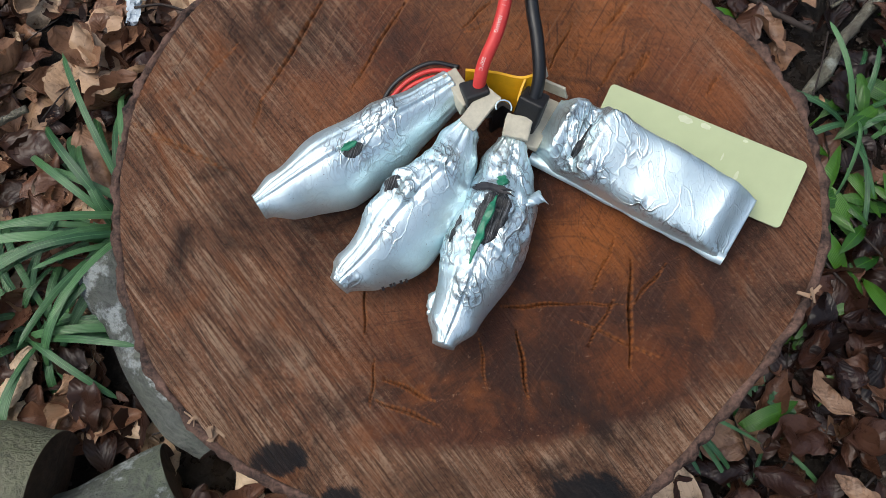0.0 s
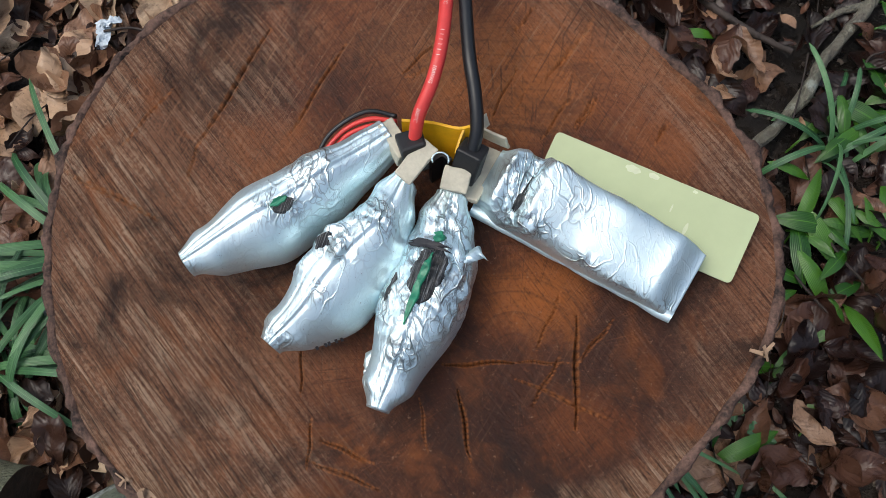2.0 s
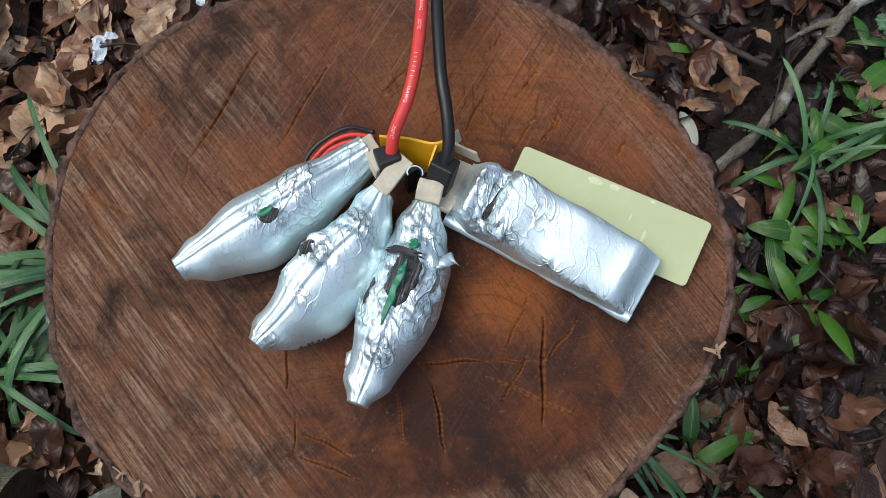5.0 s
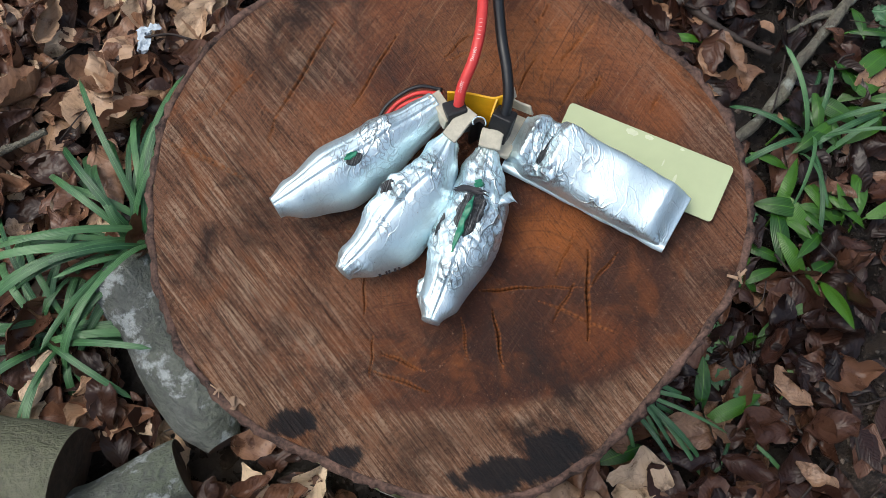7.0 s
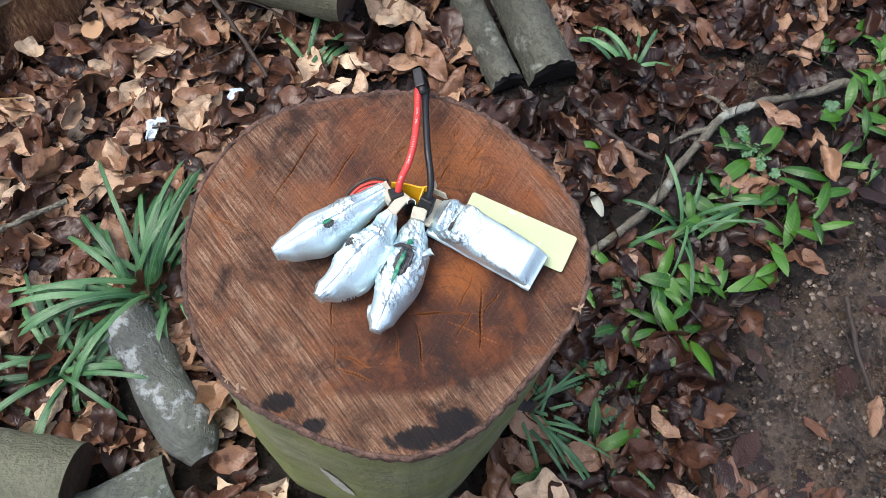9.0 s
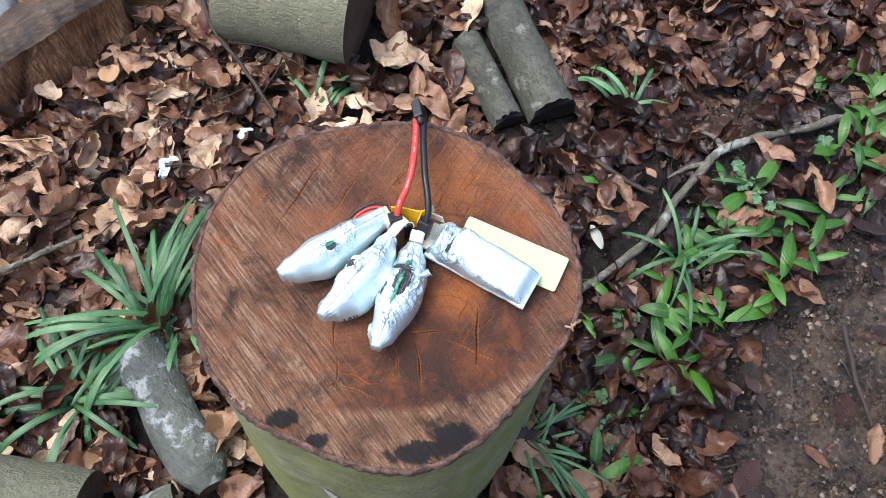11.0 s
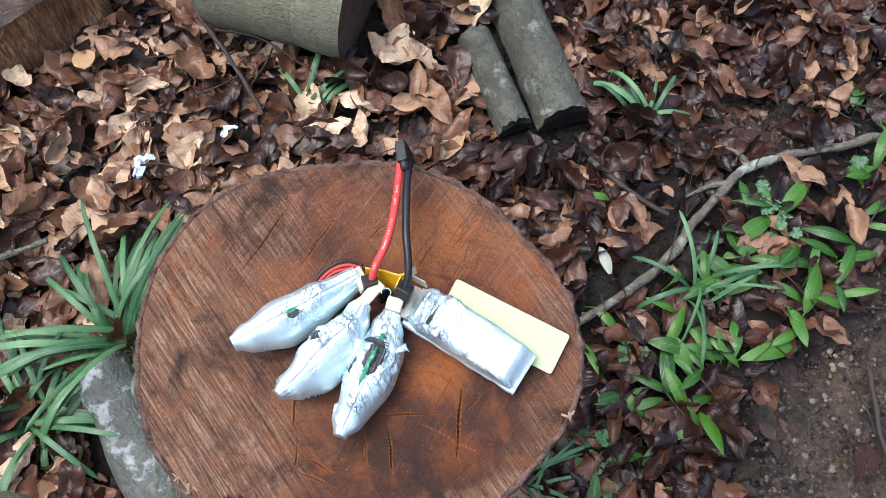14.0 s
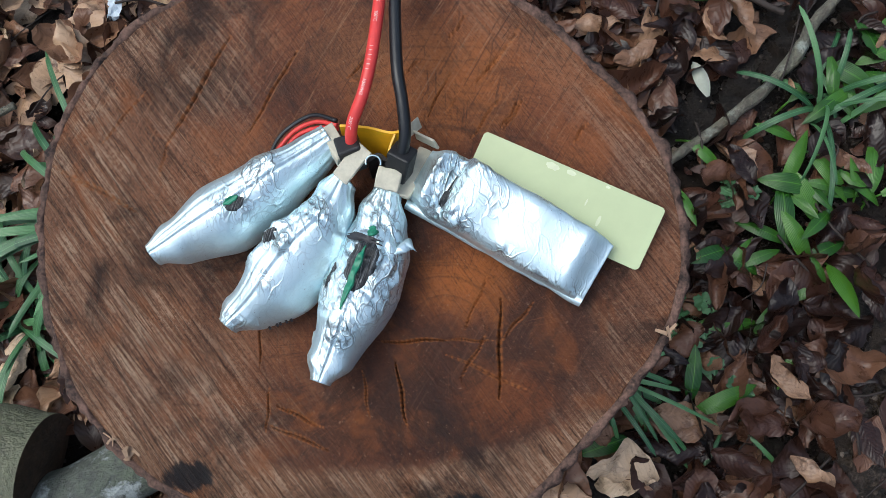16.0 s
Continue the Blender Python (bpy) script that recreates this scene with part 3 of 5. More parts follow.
CRACKS += [
    (0.024, 0.226, 0.009, 0.212, 0.8, 3), (0.098, 0.234, 0.080, 0.211, 0.8, 3), (0.062, 0.213, 0.049, 0.188, 0.8, 3), (0.071, 0.242, 0.061, 0.229, 0.7, 3),
    (0.096, 0.196, 0.087, 0.183, 0.8, 3), (0.087, 0.199, 0.072, 0.178, 0.7, 3), (0.047, 0.220, 0.038, 0.212, 0.6, 2), (-0.022, 0.220, -0.030, 0.211, 0.7, 2)]

block_top = thing("chopping_block", (BX, BY, 0), "upright sawn beech log used as a chopping block", "tree stump")
NR, NA = 230, 900
ang = np.linspace(0, 2 * np.pi, NA, endpoint=False)
rr = np.array([rim_radius(a) - 0.0045 for a in ang])
fr = np.linspace(0, 1, NR + 1)[1:]
U = (fr[:, None] * rr[None, :] * np.cos(ang)[None, :])
V = (fr[:, None] * rr[None, :] * np.sin(ang)[None, :])
X, Y = U + BX, V + BY
Z = TA * X + TB * Y + TC + 0.0045 - 0.0105 * (np.hypot(U, V) / 0.165) ** 2
along = U * 0.63 - V * 0.77
across = U * 0.77 + V * 0.63
wobble = np.array([[noise.noise((u * 20, v * 20, 0)) for u, v in zip(ru, rv)] for ru, rv in zip(U, V)])
rough_side = np.clip((-U - 0.2 * V + 0.05 * wobble - 0.02) / 0.08, 0, 1)
ridge = np.abs(np.sin(across * 980 + 6 * wobble + 2.0 * np.sin(along * 60))) ** 0.6 - 0.6
Z += (0.00012 + 0.0006 * rough_side) * ridge * (0.45 + 0.55 * np.sin(across * 150 + along * 40 + 9 * wobble) ** 2)
Z += 0.0008 * wobble
torn = np.zeros_like(Z)
for x0, y0, x1, y1, hw, dp in CRACKS:
    dx, dy = x1 - x0, y1 - y0
    L2 = dx * dx + dy * dy
    t = np.clip(((X - x0) * dx + (Y - y0) * dy) / L2, 0, 1)
    kink = 0.0004 * np.sin(t * 9 + x0 * 300)
    nx, ny = -dy / math.sqrt(L2), dx / math.sqrt(L2)
    d = np.hypot(X - x0 - t * dx - kink * nx, Y - y0 - t * dy - kink * ny)
    w = 0.00045 * hw * (0.35 + 0.75 * np.sin(np.pi * np.clip(t, 0.03, 0.97)))
    Z -= 0.0012 * dp * (0.45 + 0.55 * np.sin(t * 31 + x1 * 700) ** 2) * np.exp(-(d / w) ** 2)
    Z += 0.00025 * np.exp(-((d - 2.2 * w) / w) ** 2)
    torn = np.maximum(torn, np.exp(-((d - 1.8 * w) / (1.1 * w)) ** 2) * np.abs(np.sin(t * 40 + y0 * 500)))
tv = [(0.0, 0.0, float(top_z(BX, BY)))] + list(zip(U.ravel().tolist(), V.ravel().tolist(), Z.ravel().tolist()))
tf = [(0, 1 + k, 1 + (k + 1) % NA) for k in range(NA)]
for j in range(NR - 1):
    o = 1 + j * NA
    tf += [(o + k, o + NA + k, o + NA + (k + 1) % NA, o + (k + 1) % NA) for k in range(NA)]
face = mesh_part("cut_face", tv, tf, WOOD, block_top, "red-brown sawn face with cracks, saw marks and charred blots")
face.data.attributes.new("torn", "FLOAT", "POINT").data.foreach_set("value", [0.0] + torn.ravel().tolist())

# rim of bark, then the green-grey side
NB = 360
prof = [(-0.0052, -0.0025), (-0.0046, 0.0000), (-0.0030, 0.0012), (-0.0012, 0.0010), (0.0002, -0.0006), (0.0006, -0.0040), (0.0002, -0.0085)]
rv, rf = [], []
for j, (dr, dz) in enumerate(prof):
    for k in range(NB):
        a = 2 * math.pi * k / NB
        c, s = math.cos(a), math.sin(a)
        jag = noise.noise((c * 26, s * 26, j * 0.4)) + 0.6 * noise.noise((c * 60, s * 60, j * 0.8))
        r = rim_radius(a) + dr + 0.0019 * jag
        rv.append((r * c, r * s, top_z(r * c + BX, r * s + BY, dz + 0.0023 * jag)))
for j in range(len(prof) - 1):
    rf += [(j * NB + k, (j + 1) * NB + k, (j + 1) * NB + (k + 1) % NB, j * NB + (k + 1) % NB) for k in range(NB)]
mesh_part("bark_rim", rv, rf, RIM, block_top, "crumbling dark brown bark edge")
sv, sf = [], []
NS = 60
for j in range(NS + 1):
    f = j / NS
    for k in range(NB):
        a = 2 * math.pi * k / NB
        c, s = math.cos(a), math.sin(a)
        r = rim_radius(a) - 0.001 + 0.004 * f
        zt = top_z(rim_radius(a) * c + BX, rim_radius(a) * s + BY, -0.006)
        z = zt + (-0.05 - zt) * f
        r += 0.0022 * noise.noise((c * 3, s * 3, z * 9)) + 0.0009 * noise.noise((c * 12, s * 12, z * 60))
        sv.append((r * c, r * s, z))
for j in range(NS):
    sf += [(j * NB + k, (j + 1) * NB + k, (j + 1) * NB + (k + 1) % NB, j * NB + (k + 1) % NB) for k in range(NB)]
sf.append(tuple(NS * NB + k for k in range(NB)))
mesh_part("bark", sv, sf, BARK, block_top, "smooth grey beech bark with green algae")


# a pale scrape on the front of the bark
SCRAPE_A, SCRAPE_Z = -1.848, 0.260
kv = []
for i in range(21):
    for j in range(4):
        a = SCRAPE_A + 0.22 * (i / 20 - 0.5)
        z = SCRAPE_Z - 0.10 * (i / 20 - 0.5) + 0.070 * (j / 3 - 0.5) * math.sin(math.pi * min(max(i / 20, 0.08), 0.92)) ** 0.7 * (1 + 0.5 * noise.noise((i * 0.7, j, 2.0)))
        zt = top_z(rim_radius(a) * math.cos(a) + BX, rim_radius(a) * math.sin(a) + BY, -0.006)
        q = rim_radius(a) - 0.001 + 0.004 * (zt - z) / (zt + 0.05) + 0.0022 * noise.noise((math.cos(a) * 3, math.sin(a) * 3, z * 9)) + 0.0012
        kv.append((q * math.cos(a), q * math.sin(a), z))
kf = [(i * 4 + j, (i + 1) * 4 + j, (i + 1) * 4 + j + 1, i * 4 + j + 1) for i in range(20) for j in range(3)]
mesh_part("scrape", kv, kf, SCRAPED, block_top, "pale fresh scrape in the bark")


def splinter(x, y, size, seed, count=5):
    rnd = random.Random(seed)
    vs, fs = [], []
    for i in range(count):
        a = rnd.uniform(0, 6.3)
        l, w = size * rnd.uniform(0.5, 1.1), size * rnd.uniform(0.15, 0.35)
        c = Vector((x - BX + rnd.uniform(-1, 1) * size * 0.5, y - BY + rnd.uniform(-1, 1) * size * 0.4, top_z(x, y) + rnd.uniform(0.0005, 0.004)))
        d, e = Vector((math.cos(a), math.sin(a), rnd.uniform(-0.3, 0.5))), Vector((-math.sin(a), math.cos(a), rnd.uniform(-0.4, 0.4)))
        up = Vector((0, 0, 1)) * w * 0.5
        o = len(vs)
        vs += [c - d * l / 2 - e * w / 3, c - d * l / 2 + e * w / 3, c + d * l / 2 + e * w / 2, c + d * l * 0.6 - e * w / 2]
        vs += [v + up for v in vs[o:o + 4]]
        fs += [(o + a0, o + b0, o + c0, o + d0) for a0, b0, c0, d0 in ((3, 2, 1, 0), (4, 5, 6, 7), (0, 1, 5, 4), (1, 2, 6, 5), (2, 3, 7, 6), (3, 0, 4, 7))]
    return vs, fs


for sx, sy, ss, seed in ((-0.112, 0.022, 0.008, 3), (-0.122, 0.031, 0.005, 8), (0.165, 0.083, 0.006, 5)):
    v, f = splinter(sx, sy, ss, seed)
    mesh_part("splinter", v, f, CHIP, block_top, "pale torn wood splinters at the rim", smooth=False)

# ---- battery pack ----
pack = thing("battery_pack", (0, 0, 0), "burst lithium battery pack with four foil pouch cells and thick wires", "battery")


def curve_at(keys, s):
    """Smoothly runs through (s, value) keys."""
    for (a, va), (b, vb) in zip(keys, keys[1:]):
        if s <= b:
            f = (s - a) / (b - a)
            f = f * f * (3 - 2 * f)
            return va + (vb - va) * f
    return keys[-1][1]


def pouch(name, tip, neck, width, high, low, centre, skew, power=2.0, seed=0.0, crush=1.0, label="", zones=(), welt=1.0):
    worn = []
    NSEG, RING = 130, 144
    a, b = Vector((*tip, 0)), Vector((*neck, 0))
    d = (b - a)
    L = d.length
    d = d / L
    side = Vector((-d.y, d.x, 0))
    vs, fs = [], []
    for i in range(NSEG + 1):
        s = i / NSEG
        w, zt, zb = curve_at(width, s), curve_at(high, s), curve_at(low, s)
        zc, zh = (zt + zb) / 2, (zt - zb) / 2
        off, sk = curve_at(centre, s), curve_at(skew, s)
        for k in range(RING):
            t = 2 * math.pi * k / RING
            c, sn = math.cos(t), math.sin(t)
            cx = math.copysign(abs(c) ** (2 / power), c)
            sx = math.copysign(abs(sn) ** (2 / power), sn)
            px = off + w * cx + sk * sn
            pz = zc + zh * sx
            q = a + d * (L * s) + side * px
            base = on_top(q.x, q.y, pz)
            out = (side * cx + Vector((0, 0, 1)) * sx).normalized()
            # creases and dents of crumpled foil
            n1 = 1 - 2 * abs(noise.noise(Vector((base.x * 75 + seed, base.y * 75, base.z * 60))))
            n2 = 1 - 2 * abs(noise.noise(Vector((base.x * 190, base.y * 190 + seed, base.z * 150))))
            n3 = noise.noise(Vector((base.x * 32, base.y * 32, base.z * 32 + seed)))
            m = 0.05
            for zs, zt_, rs, rt, force in zones:
                m = max(m, force * math.exp(-((s - zs) / rs) ** 2 - ((t - zt_) / rt) ** 2))
            m = min(1.0, m * (1 + 0.9 * noise.noise(Vector((base.x * 60 + 9, base.y * 60, seed)))))
            worn.append(m)
            fold = 0.0
            for g in range(5):
                u = base.x * math.cos(g * 1.3 + seed) + base.y * math.sin(g * 1.3 + seed) + base.z * math.cos(g * 2.1) + 0.006 * noise.noise(base * 45 + Vector((g * 3, seed, 0)))
                w_ = u * (85 + 40 * g)
                fold += abs(w_ - math.floor(w_) - 0.5) / (85 + 40 * g) * max(0.0, min(1.0, 3 * noise.noise(base * 38 + Vector((seed, g * 5, 0)))))
            disp = crush * m * (0.00050 * n1 + 0.00025 * n2 + 0.38 * fold) + 0.0003 * n3
            seam = 0.0007 * math.exp(-((t - math.pi / 2) / 0.05) ** 2) - 0.0006 * math.exp(-((t - math.pi / 2 - 0.10) / 0.05) ** 2) - 0.0004 * math.exp(-((t - math.pi / 2 + 0.35) / 0.05) ** 2)
            pleat = 0.0002 * math.sin(t * 17 + 3 * n3) * max(0.0, (s - 0.72) / 0.28)
            base += out * (disp + welt * seam + pleat)
            if sn < 0:
                base.z = max(base.z, top_z(base.x, base.y) + 0.0006)
            vs.append(base)
    for i in range(NSEG):
        for k in range(RING):
            p, q = i * RING + k, i * RING + (k + 1) % RING
            fs.append((p, p + RING, q + RING, q))
    fs.append(tuple(range(RING)))
    fs.append(tuple(NSEG * RING + k for k in range(RING - 1, -1, -1)))
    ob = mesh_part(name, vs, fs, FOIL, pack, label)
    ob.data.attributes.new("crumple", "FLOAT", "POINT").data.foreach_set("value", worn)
    return ob, vs, RING


def patch_on(name, vs, RING, NSEG, s0, s1, t0, t1, lift, mat, parent, label, rag=0.35, seed=0):
    """A ragged patch that lies on a pouch between two stations and two angles."""
    rnd = random.Random(seed)
    nu, nv = 26, 10
    pv, pf = [], []
    for i in range(nu + 1):
        f = i / nu
        s = s0 + (s1 - s0) * f
        e = math.sin(math.pi * min(max(f, 0.04), 0.96)) ** 0.6
        lo = 0.5 - 0.5 * e * (1 - rag * (0.5 + 0.9 * noise.noise((f * 4.5, seed, 0)) + 0.12 * rnd.random()))
        hi = 0.5 + 0.5 * e * (1 - rag * (0.5 + 0.9 * noise.noise((f * 4.5, seed, 9)) + 0.12 * rnd.random()))
        for j in range(nv + 1):
            g = lo + (hi - lo) * j / nv
            t = t0 + (t1 - t0) * g
            si, ti = s * NSEG, t / (2 * math.pi) * RING
            i0, k0 = int(si), int(ti)
            a = vs[min(i0, NSEG) * RING + k0 % RING].lerp(vs[min(i0 + 1, NSEG) * RING + k0 % RING], si - i0)
            b = vs[min(i0, NSEG) * RING + (k0 + 1) % RING].lerp(vs[min(i0 + 1, NSEG) * RING + (k0 + 1) % RING], si - i0)
            p = a.lerp(b, ti - k0)
            edge = min(i, nu - i, j, nv - j)
            pv.append(p + Vector((0, 0, lift if edge > 0 else lift - 0.0008)))
    for i in range(nu):
        for j in range(nv):
            p = i * (nv + 1) + j
            pf.append((p, p + nv + 1, p + nv + 2, p + 1))
    return mesh_part(name, pv, pf, mat, parent, label)


def tab(place, heading, pitch, size, parent, label="cream paper tape on the terminal"):
    m = Matrix.Translation(place) @ pose(0, 0, 0, 0, pitch, heading)
    bm = block(m, size, 0.0006, 2)
    bmesh.ops.subdivide_edges(bm, edges=[e for e in bm.edges if e.calc_length() > 0.003], cuts=3, use_grid_fill=True)
    for w in bm.verts:
        w.co += Vector((noise.noise(w.co * 170), noise.noise(w.co * 170 + Vector((7, 0, 0))), noise.noise(w.co * 150 + Vector((0, 5, 0))))) * 0.0007
    return part("terminal_tape", bm, TAPE, parent, label)


c1, v1, RG = pouch("pouch_cell", (-0.082, 0.119), (0.004, 0.174), [(0, 0.0055), (0.12, 0.011), (0.38, 0.0175), (0.62, 0.0150), (0.85, 0.0105), (1, 0.0085)],
                   [(0, 0.045), (0.3, 0.047), (0.6, 0.042), (1, 0.032)], [(0, 0.030), (0.2, 0.010), (0.4, 0.003), (0.8, 0.003), (1, 0.010)],
                   [(0, 0), (0.5, -0.002), (1, 0)], [(0, 0), (0.5, 0.001), (1, 0)], 2.1, 1.0, 0.7, "puffed silver foil cell with a small torn hole",
                   [(0.45, 1.8, 0.10, 0.5, 1.0), (0.62, 1.45, 0.07, 1.0, 1.0), (0.70, 1.2, 0.05, 0.7, 0.8), (0.03, 1.5, 0.05, 2.0, 0.35), (0.9, 1.6, 0.15, 1.0, 0.25)])
c2, v2, RG = pouch("pouch_cell", (-0.047, 0.086), (0.0115, 0.1545), [(0, 0.0050), (0.12, 0.0115), (0.4, 0.0170), (0.65, 0.0155), (0.88, 0.0115), (1, 0.0060)],
                   [(0, 0.037), (0.3, 0.043), (0.6, 0.043), (1, 0.033)], [(0, 0.022), (0.2, 0.007), (0.4, 0.003), (0.8, 0.003), (1, 0.012)],
                   [(0, -0.001), (0.3, -0.007), (0.7, -0.007), (1, 0)], [(0, 0), (0.4, 0.005), (1, 0)], 2.1, 5.0, 1.3, "puffed silver foil cell with crumpled skin",
                   [(0.74, 1.4, 0.10, 0.8, 1.0), (0.55, 1.1, 0.10, 0.8, 1.0), (0.32, 1.7, 0.06, 0.4, 0.8), (0.40, 0.7, 0.08, 0.5, 0.6), (0.04, 1.5, 0.06, 2.0, 0.5)])
c3, v3, RG = pouch("pouch_cell", (0.000, 0.058), (0.0315, 0.1490), [(0, 0.0050), (0.12, 0.0110), (0.5, 0.0180), (0.7, 0.0165), (0.88, 0.0125), (1, 0.0070)],
                   [(0, 0.037), (0.3, 0.038), (0.6, 0.034), (1, 0.026)], [(0, 0.024), (0.2, 0.008), (0.4, 0.003), (0.8, 0.003), (1, 0.008)],
                   [(0, 0), (0.4, -0.003), (0.7, -0.004), (1, 0)], [(0, 0), (0.4, 0.002), (1, 0)], 2.2, 11.0, 1.4, "silver foil cell split open, green layers showing",
                   [(0.60, 1.6, 0.22, 1.5, 1.0), (0.85, 1.5, 0.12, 1.2, 0.8), (0.25, 1.7, 0.12, 0.6, 0.7), (0.06, 1.5, 0.06, 1.5, 0.4), (0.5, 0.7, 0.15, 0.5, 1.0)])
c4, v4, RG = pouch("pouch_cell", (0.1315, 0.1085), (0.0475, 0.158), [(0, 0.0150), (0.06, 0.0160), (0.5, 0.0165), (0.85, 0.0160), (1, 0.0125)],
                   [(0, 0.0120), (0.14, 0.0205), (0.5, 0.0245), (0.75, 0.0285), (0.83, 0.0205), (0.92, 0.0275), (1, 0.019)], [(0, 0.0075), (0.2, 0.0045), (0.8, 0.0045), (1, 0.007)],
                   [(0, 0), (1, 0)], [(0, -0.001), (1, -0.001)], 3.0, 17.0, 1.0, "flat rectangular silver foil cell, dented near its terminal",
                   [(0.84, 1.3, 0.09, 1.2, 1.0), (0.70, 0.7, 0.14, 0.5, 0.9), (0.45, 0.55, 0.10, 0.35, 0.8), (0.75, 2.7, 0.16, 0.5, 0.7), (0.05, 0.6, 0.05, 0.5, 0.5), (0.55, 1.6, 0.1, 0.3, 0.35), (0.30, 2.80, 0.25, 0.25, 0.45), (0.25, 0.45, 0.20, 0.25, 0.45), (0.60, 1.9, 0.08, 0.4, 0.4)], 0.0)
NSG = 130
HP = math.pi / 2
h1 = patch_on("torn_hole", v1, RG, NSG, 0.42, 0.515, HP + 0.00, HP + 0.46, 0.0007, CHAR, c1, "dark hole in the foil", seed=2)
patch_on("separator", v1, RG, NSG, 0.42, 0.50, HP + 0.00, HP + 0.22, 0.0014, GREEN, c1, "shiny green separator film", seed=3)
patch_on("crumpled_hole", v2, RG, NSG, 0.46, 0.56, HP - 0.75, HP - 0.25, 0.0005, CHAR, c2, "small dark tear", 0.8, 4)
patch_on("torn_hole", v3, RG, NSG, 0.46, 0.73, HP - 0.45, HP + 0.45, 0.0007, CHAR, c3, "charred electrode layers in the split", 0.5, 5)
patch_on("tear", v3, RG, NSG, 0.70, 0.745, HP - 1.2, HP + 0.5, 0.0012, INK, c3, "black edge of the tear", 0.6, 6)
patch_on("separator", v3, RG, NSG, 0.36, 0.69, HP - 0.17, HP + 0.06, 0.0018, GREEN, c3, "shiny green separator film", 0.6, 7)
patch_on("separator", v3, RG, NSG, 0.74, 0.80, HP - 0.25, HP + 0.15, 0.0012, GREEN, c3, "shiny green separator film", 0.6, 8)
patch_on("crumpled_hole", v3, RG, NSG, 0.44, 0.58, HP - 0.95, HP - 0.60, 0.0005, CHAR, c3, "small dark tear", 0.8, 9)
# dark strip laid in the dent, in place of its shadow
patch_on("soot_fold", v4, RG, NSG, 0.80, 0.835, HP - 0.8, HP + 0.3, 0.0006, CHAR, c4, "dark strip standing in for shade in the dent", 0.8, 10)

def flap(points, width, seed, label):
    """A thin curled strip of torn foil along a line."""
    line_ = spline(points, 22)
    vs, fs = [], []
    for i, q in enumerate(line_):
        t = (line_[min(i + 1, 22)] - line_[max(i - 1, 0)]).normalized()
        o = Vector((t.y, -t.x, 0)).normalized()
        w = width * (0.4 + 0.6 * math.sin(math.pi * i / 22)) * (1 + 0.5 * noise.noise((i * 0.5, seed, 0)))
        lift = Vector((0, 0, 0.0012 * noise.noise((i * 0.6, seed, 5))))
        for a, z in ((0.0, 0.0), (0.5, 0.0005), (1.0, -0.0004), (1.0, -0.0006), (0.5, 0.0002), (0.0, -0.0003)):
            vs.append(q + o * w * a + lift * a * 2 + Vector((0, 0, z)))
    for i in range(22):
        for k in range(6):
            a, b = i * 6 + k, i * 6 + (k + 1) % 6
            fs.append((a, b, b + 6, a + 6))
    return mesh_part("torn_flap", vs, fs, FOIL, c3, label)


flap([on_top(0.0105, 0.0935, 0.016), on_top(0.0030, 0.0870, 0.014), on_top(-0.0035, 0.0790, 0.014), on_top(-0.0040, 0.0720, 0.016)][::-1], -0.0045, 2.0, "thin crinkled foil edge")
flap([on_top(0.0350, 0.1180, 0.031), on_top(0.0390, 0.1225, 0.029), on_top(0.0430, 0.1255, 0.024), on_top(0.0445, 0.1215, 0.020)], 0.0060, 6.0, "curled foil flap beside the tear")

# crimped flange along the flat cell, small bars of print on a puffed one
fl_v, fl_f = [], []
for i in range(91):
    s = i / 90
    base = Vector((0.1315, 0.1085, 0)).lerp(Vector((0.0475, 0.158, 0)), s)
    d = Vector((-0.0495, -0.084, 0)).normalized()
    w = 0.0150
    wav = 0.0008 * noise.noise((s * 9, 0, 0))
    for k, (o, h) in enumerate(((-0.002, 0.0130), (0.0022, 0.0105), (0.0022, 0.0100), (-0.002, 0.0120))):
        q = base + d * (w + o + wav)
        fl_v.append(on_top(q.x, q.y, h + 0.0007 * noise.noise((s * 12, 3, 0))))
for i in range(90):
    for k in range(4):
        a, b = i * 4 + k, i * 4 + (k + 1) % 4
        fl_f.append((a, b, b + 4, a + 4))
mesh_part("flange", fl_v, fl_f, FOIL, c4, "crimped foil edge")

tab(on_top(0.0070, 0.1705, 0.027), 32, 6, (0.008, 0.018, 0.009), c1)
tab(on_top(0.0165, 0.1590, 0.0345), 49, -8, (0.019, 0.0085, 0.0030), c2)
tab(on_top(0.0330, 0.1525, 0.0280), 74, -10, (0.0105, 0.0120, 0.0030), c3)
tab(on_top(0.0445, 0.1585, 0.0155), 62, 8, (0.027, 0.0085, 0.003), c4)
tab(on_top(0.0505, 0.1735, 0.018), 150, 12, (0.013, 0.0016, 0.008), c4)

# circuit board, boots, wires, connector
def bent_sheet(points, height, thick):
    vs, fs = [], []
    pts = spline(points, 24)
    for i, p in enumerate(pts):
        t = (pts[min(i + 1, 24)] - pts[max(i - 1, 0)]).normalized()
        nrm = Vector((-t.y, t.x, 0)).normalized() * thick / 2
        for o, hh in ((nrm, 0), (nrm, height), (-nrm, height), (-nrm, 0)):
            lean = Vector((0, 0.25, 1)).normalized() * hh
            vs.append(p + o + lean)
    for i in range(24):
        for k in range(4):
            a, b = i * 4 + k, i * 4 + (k + 1) % 4
            fs.append((a, b, b + 4, a + 4))
    fs += [(3, 2, 1, 0), (96, 97, 98, 99)]
    return vs, fs


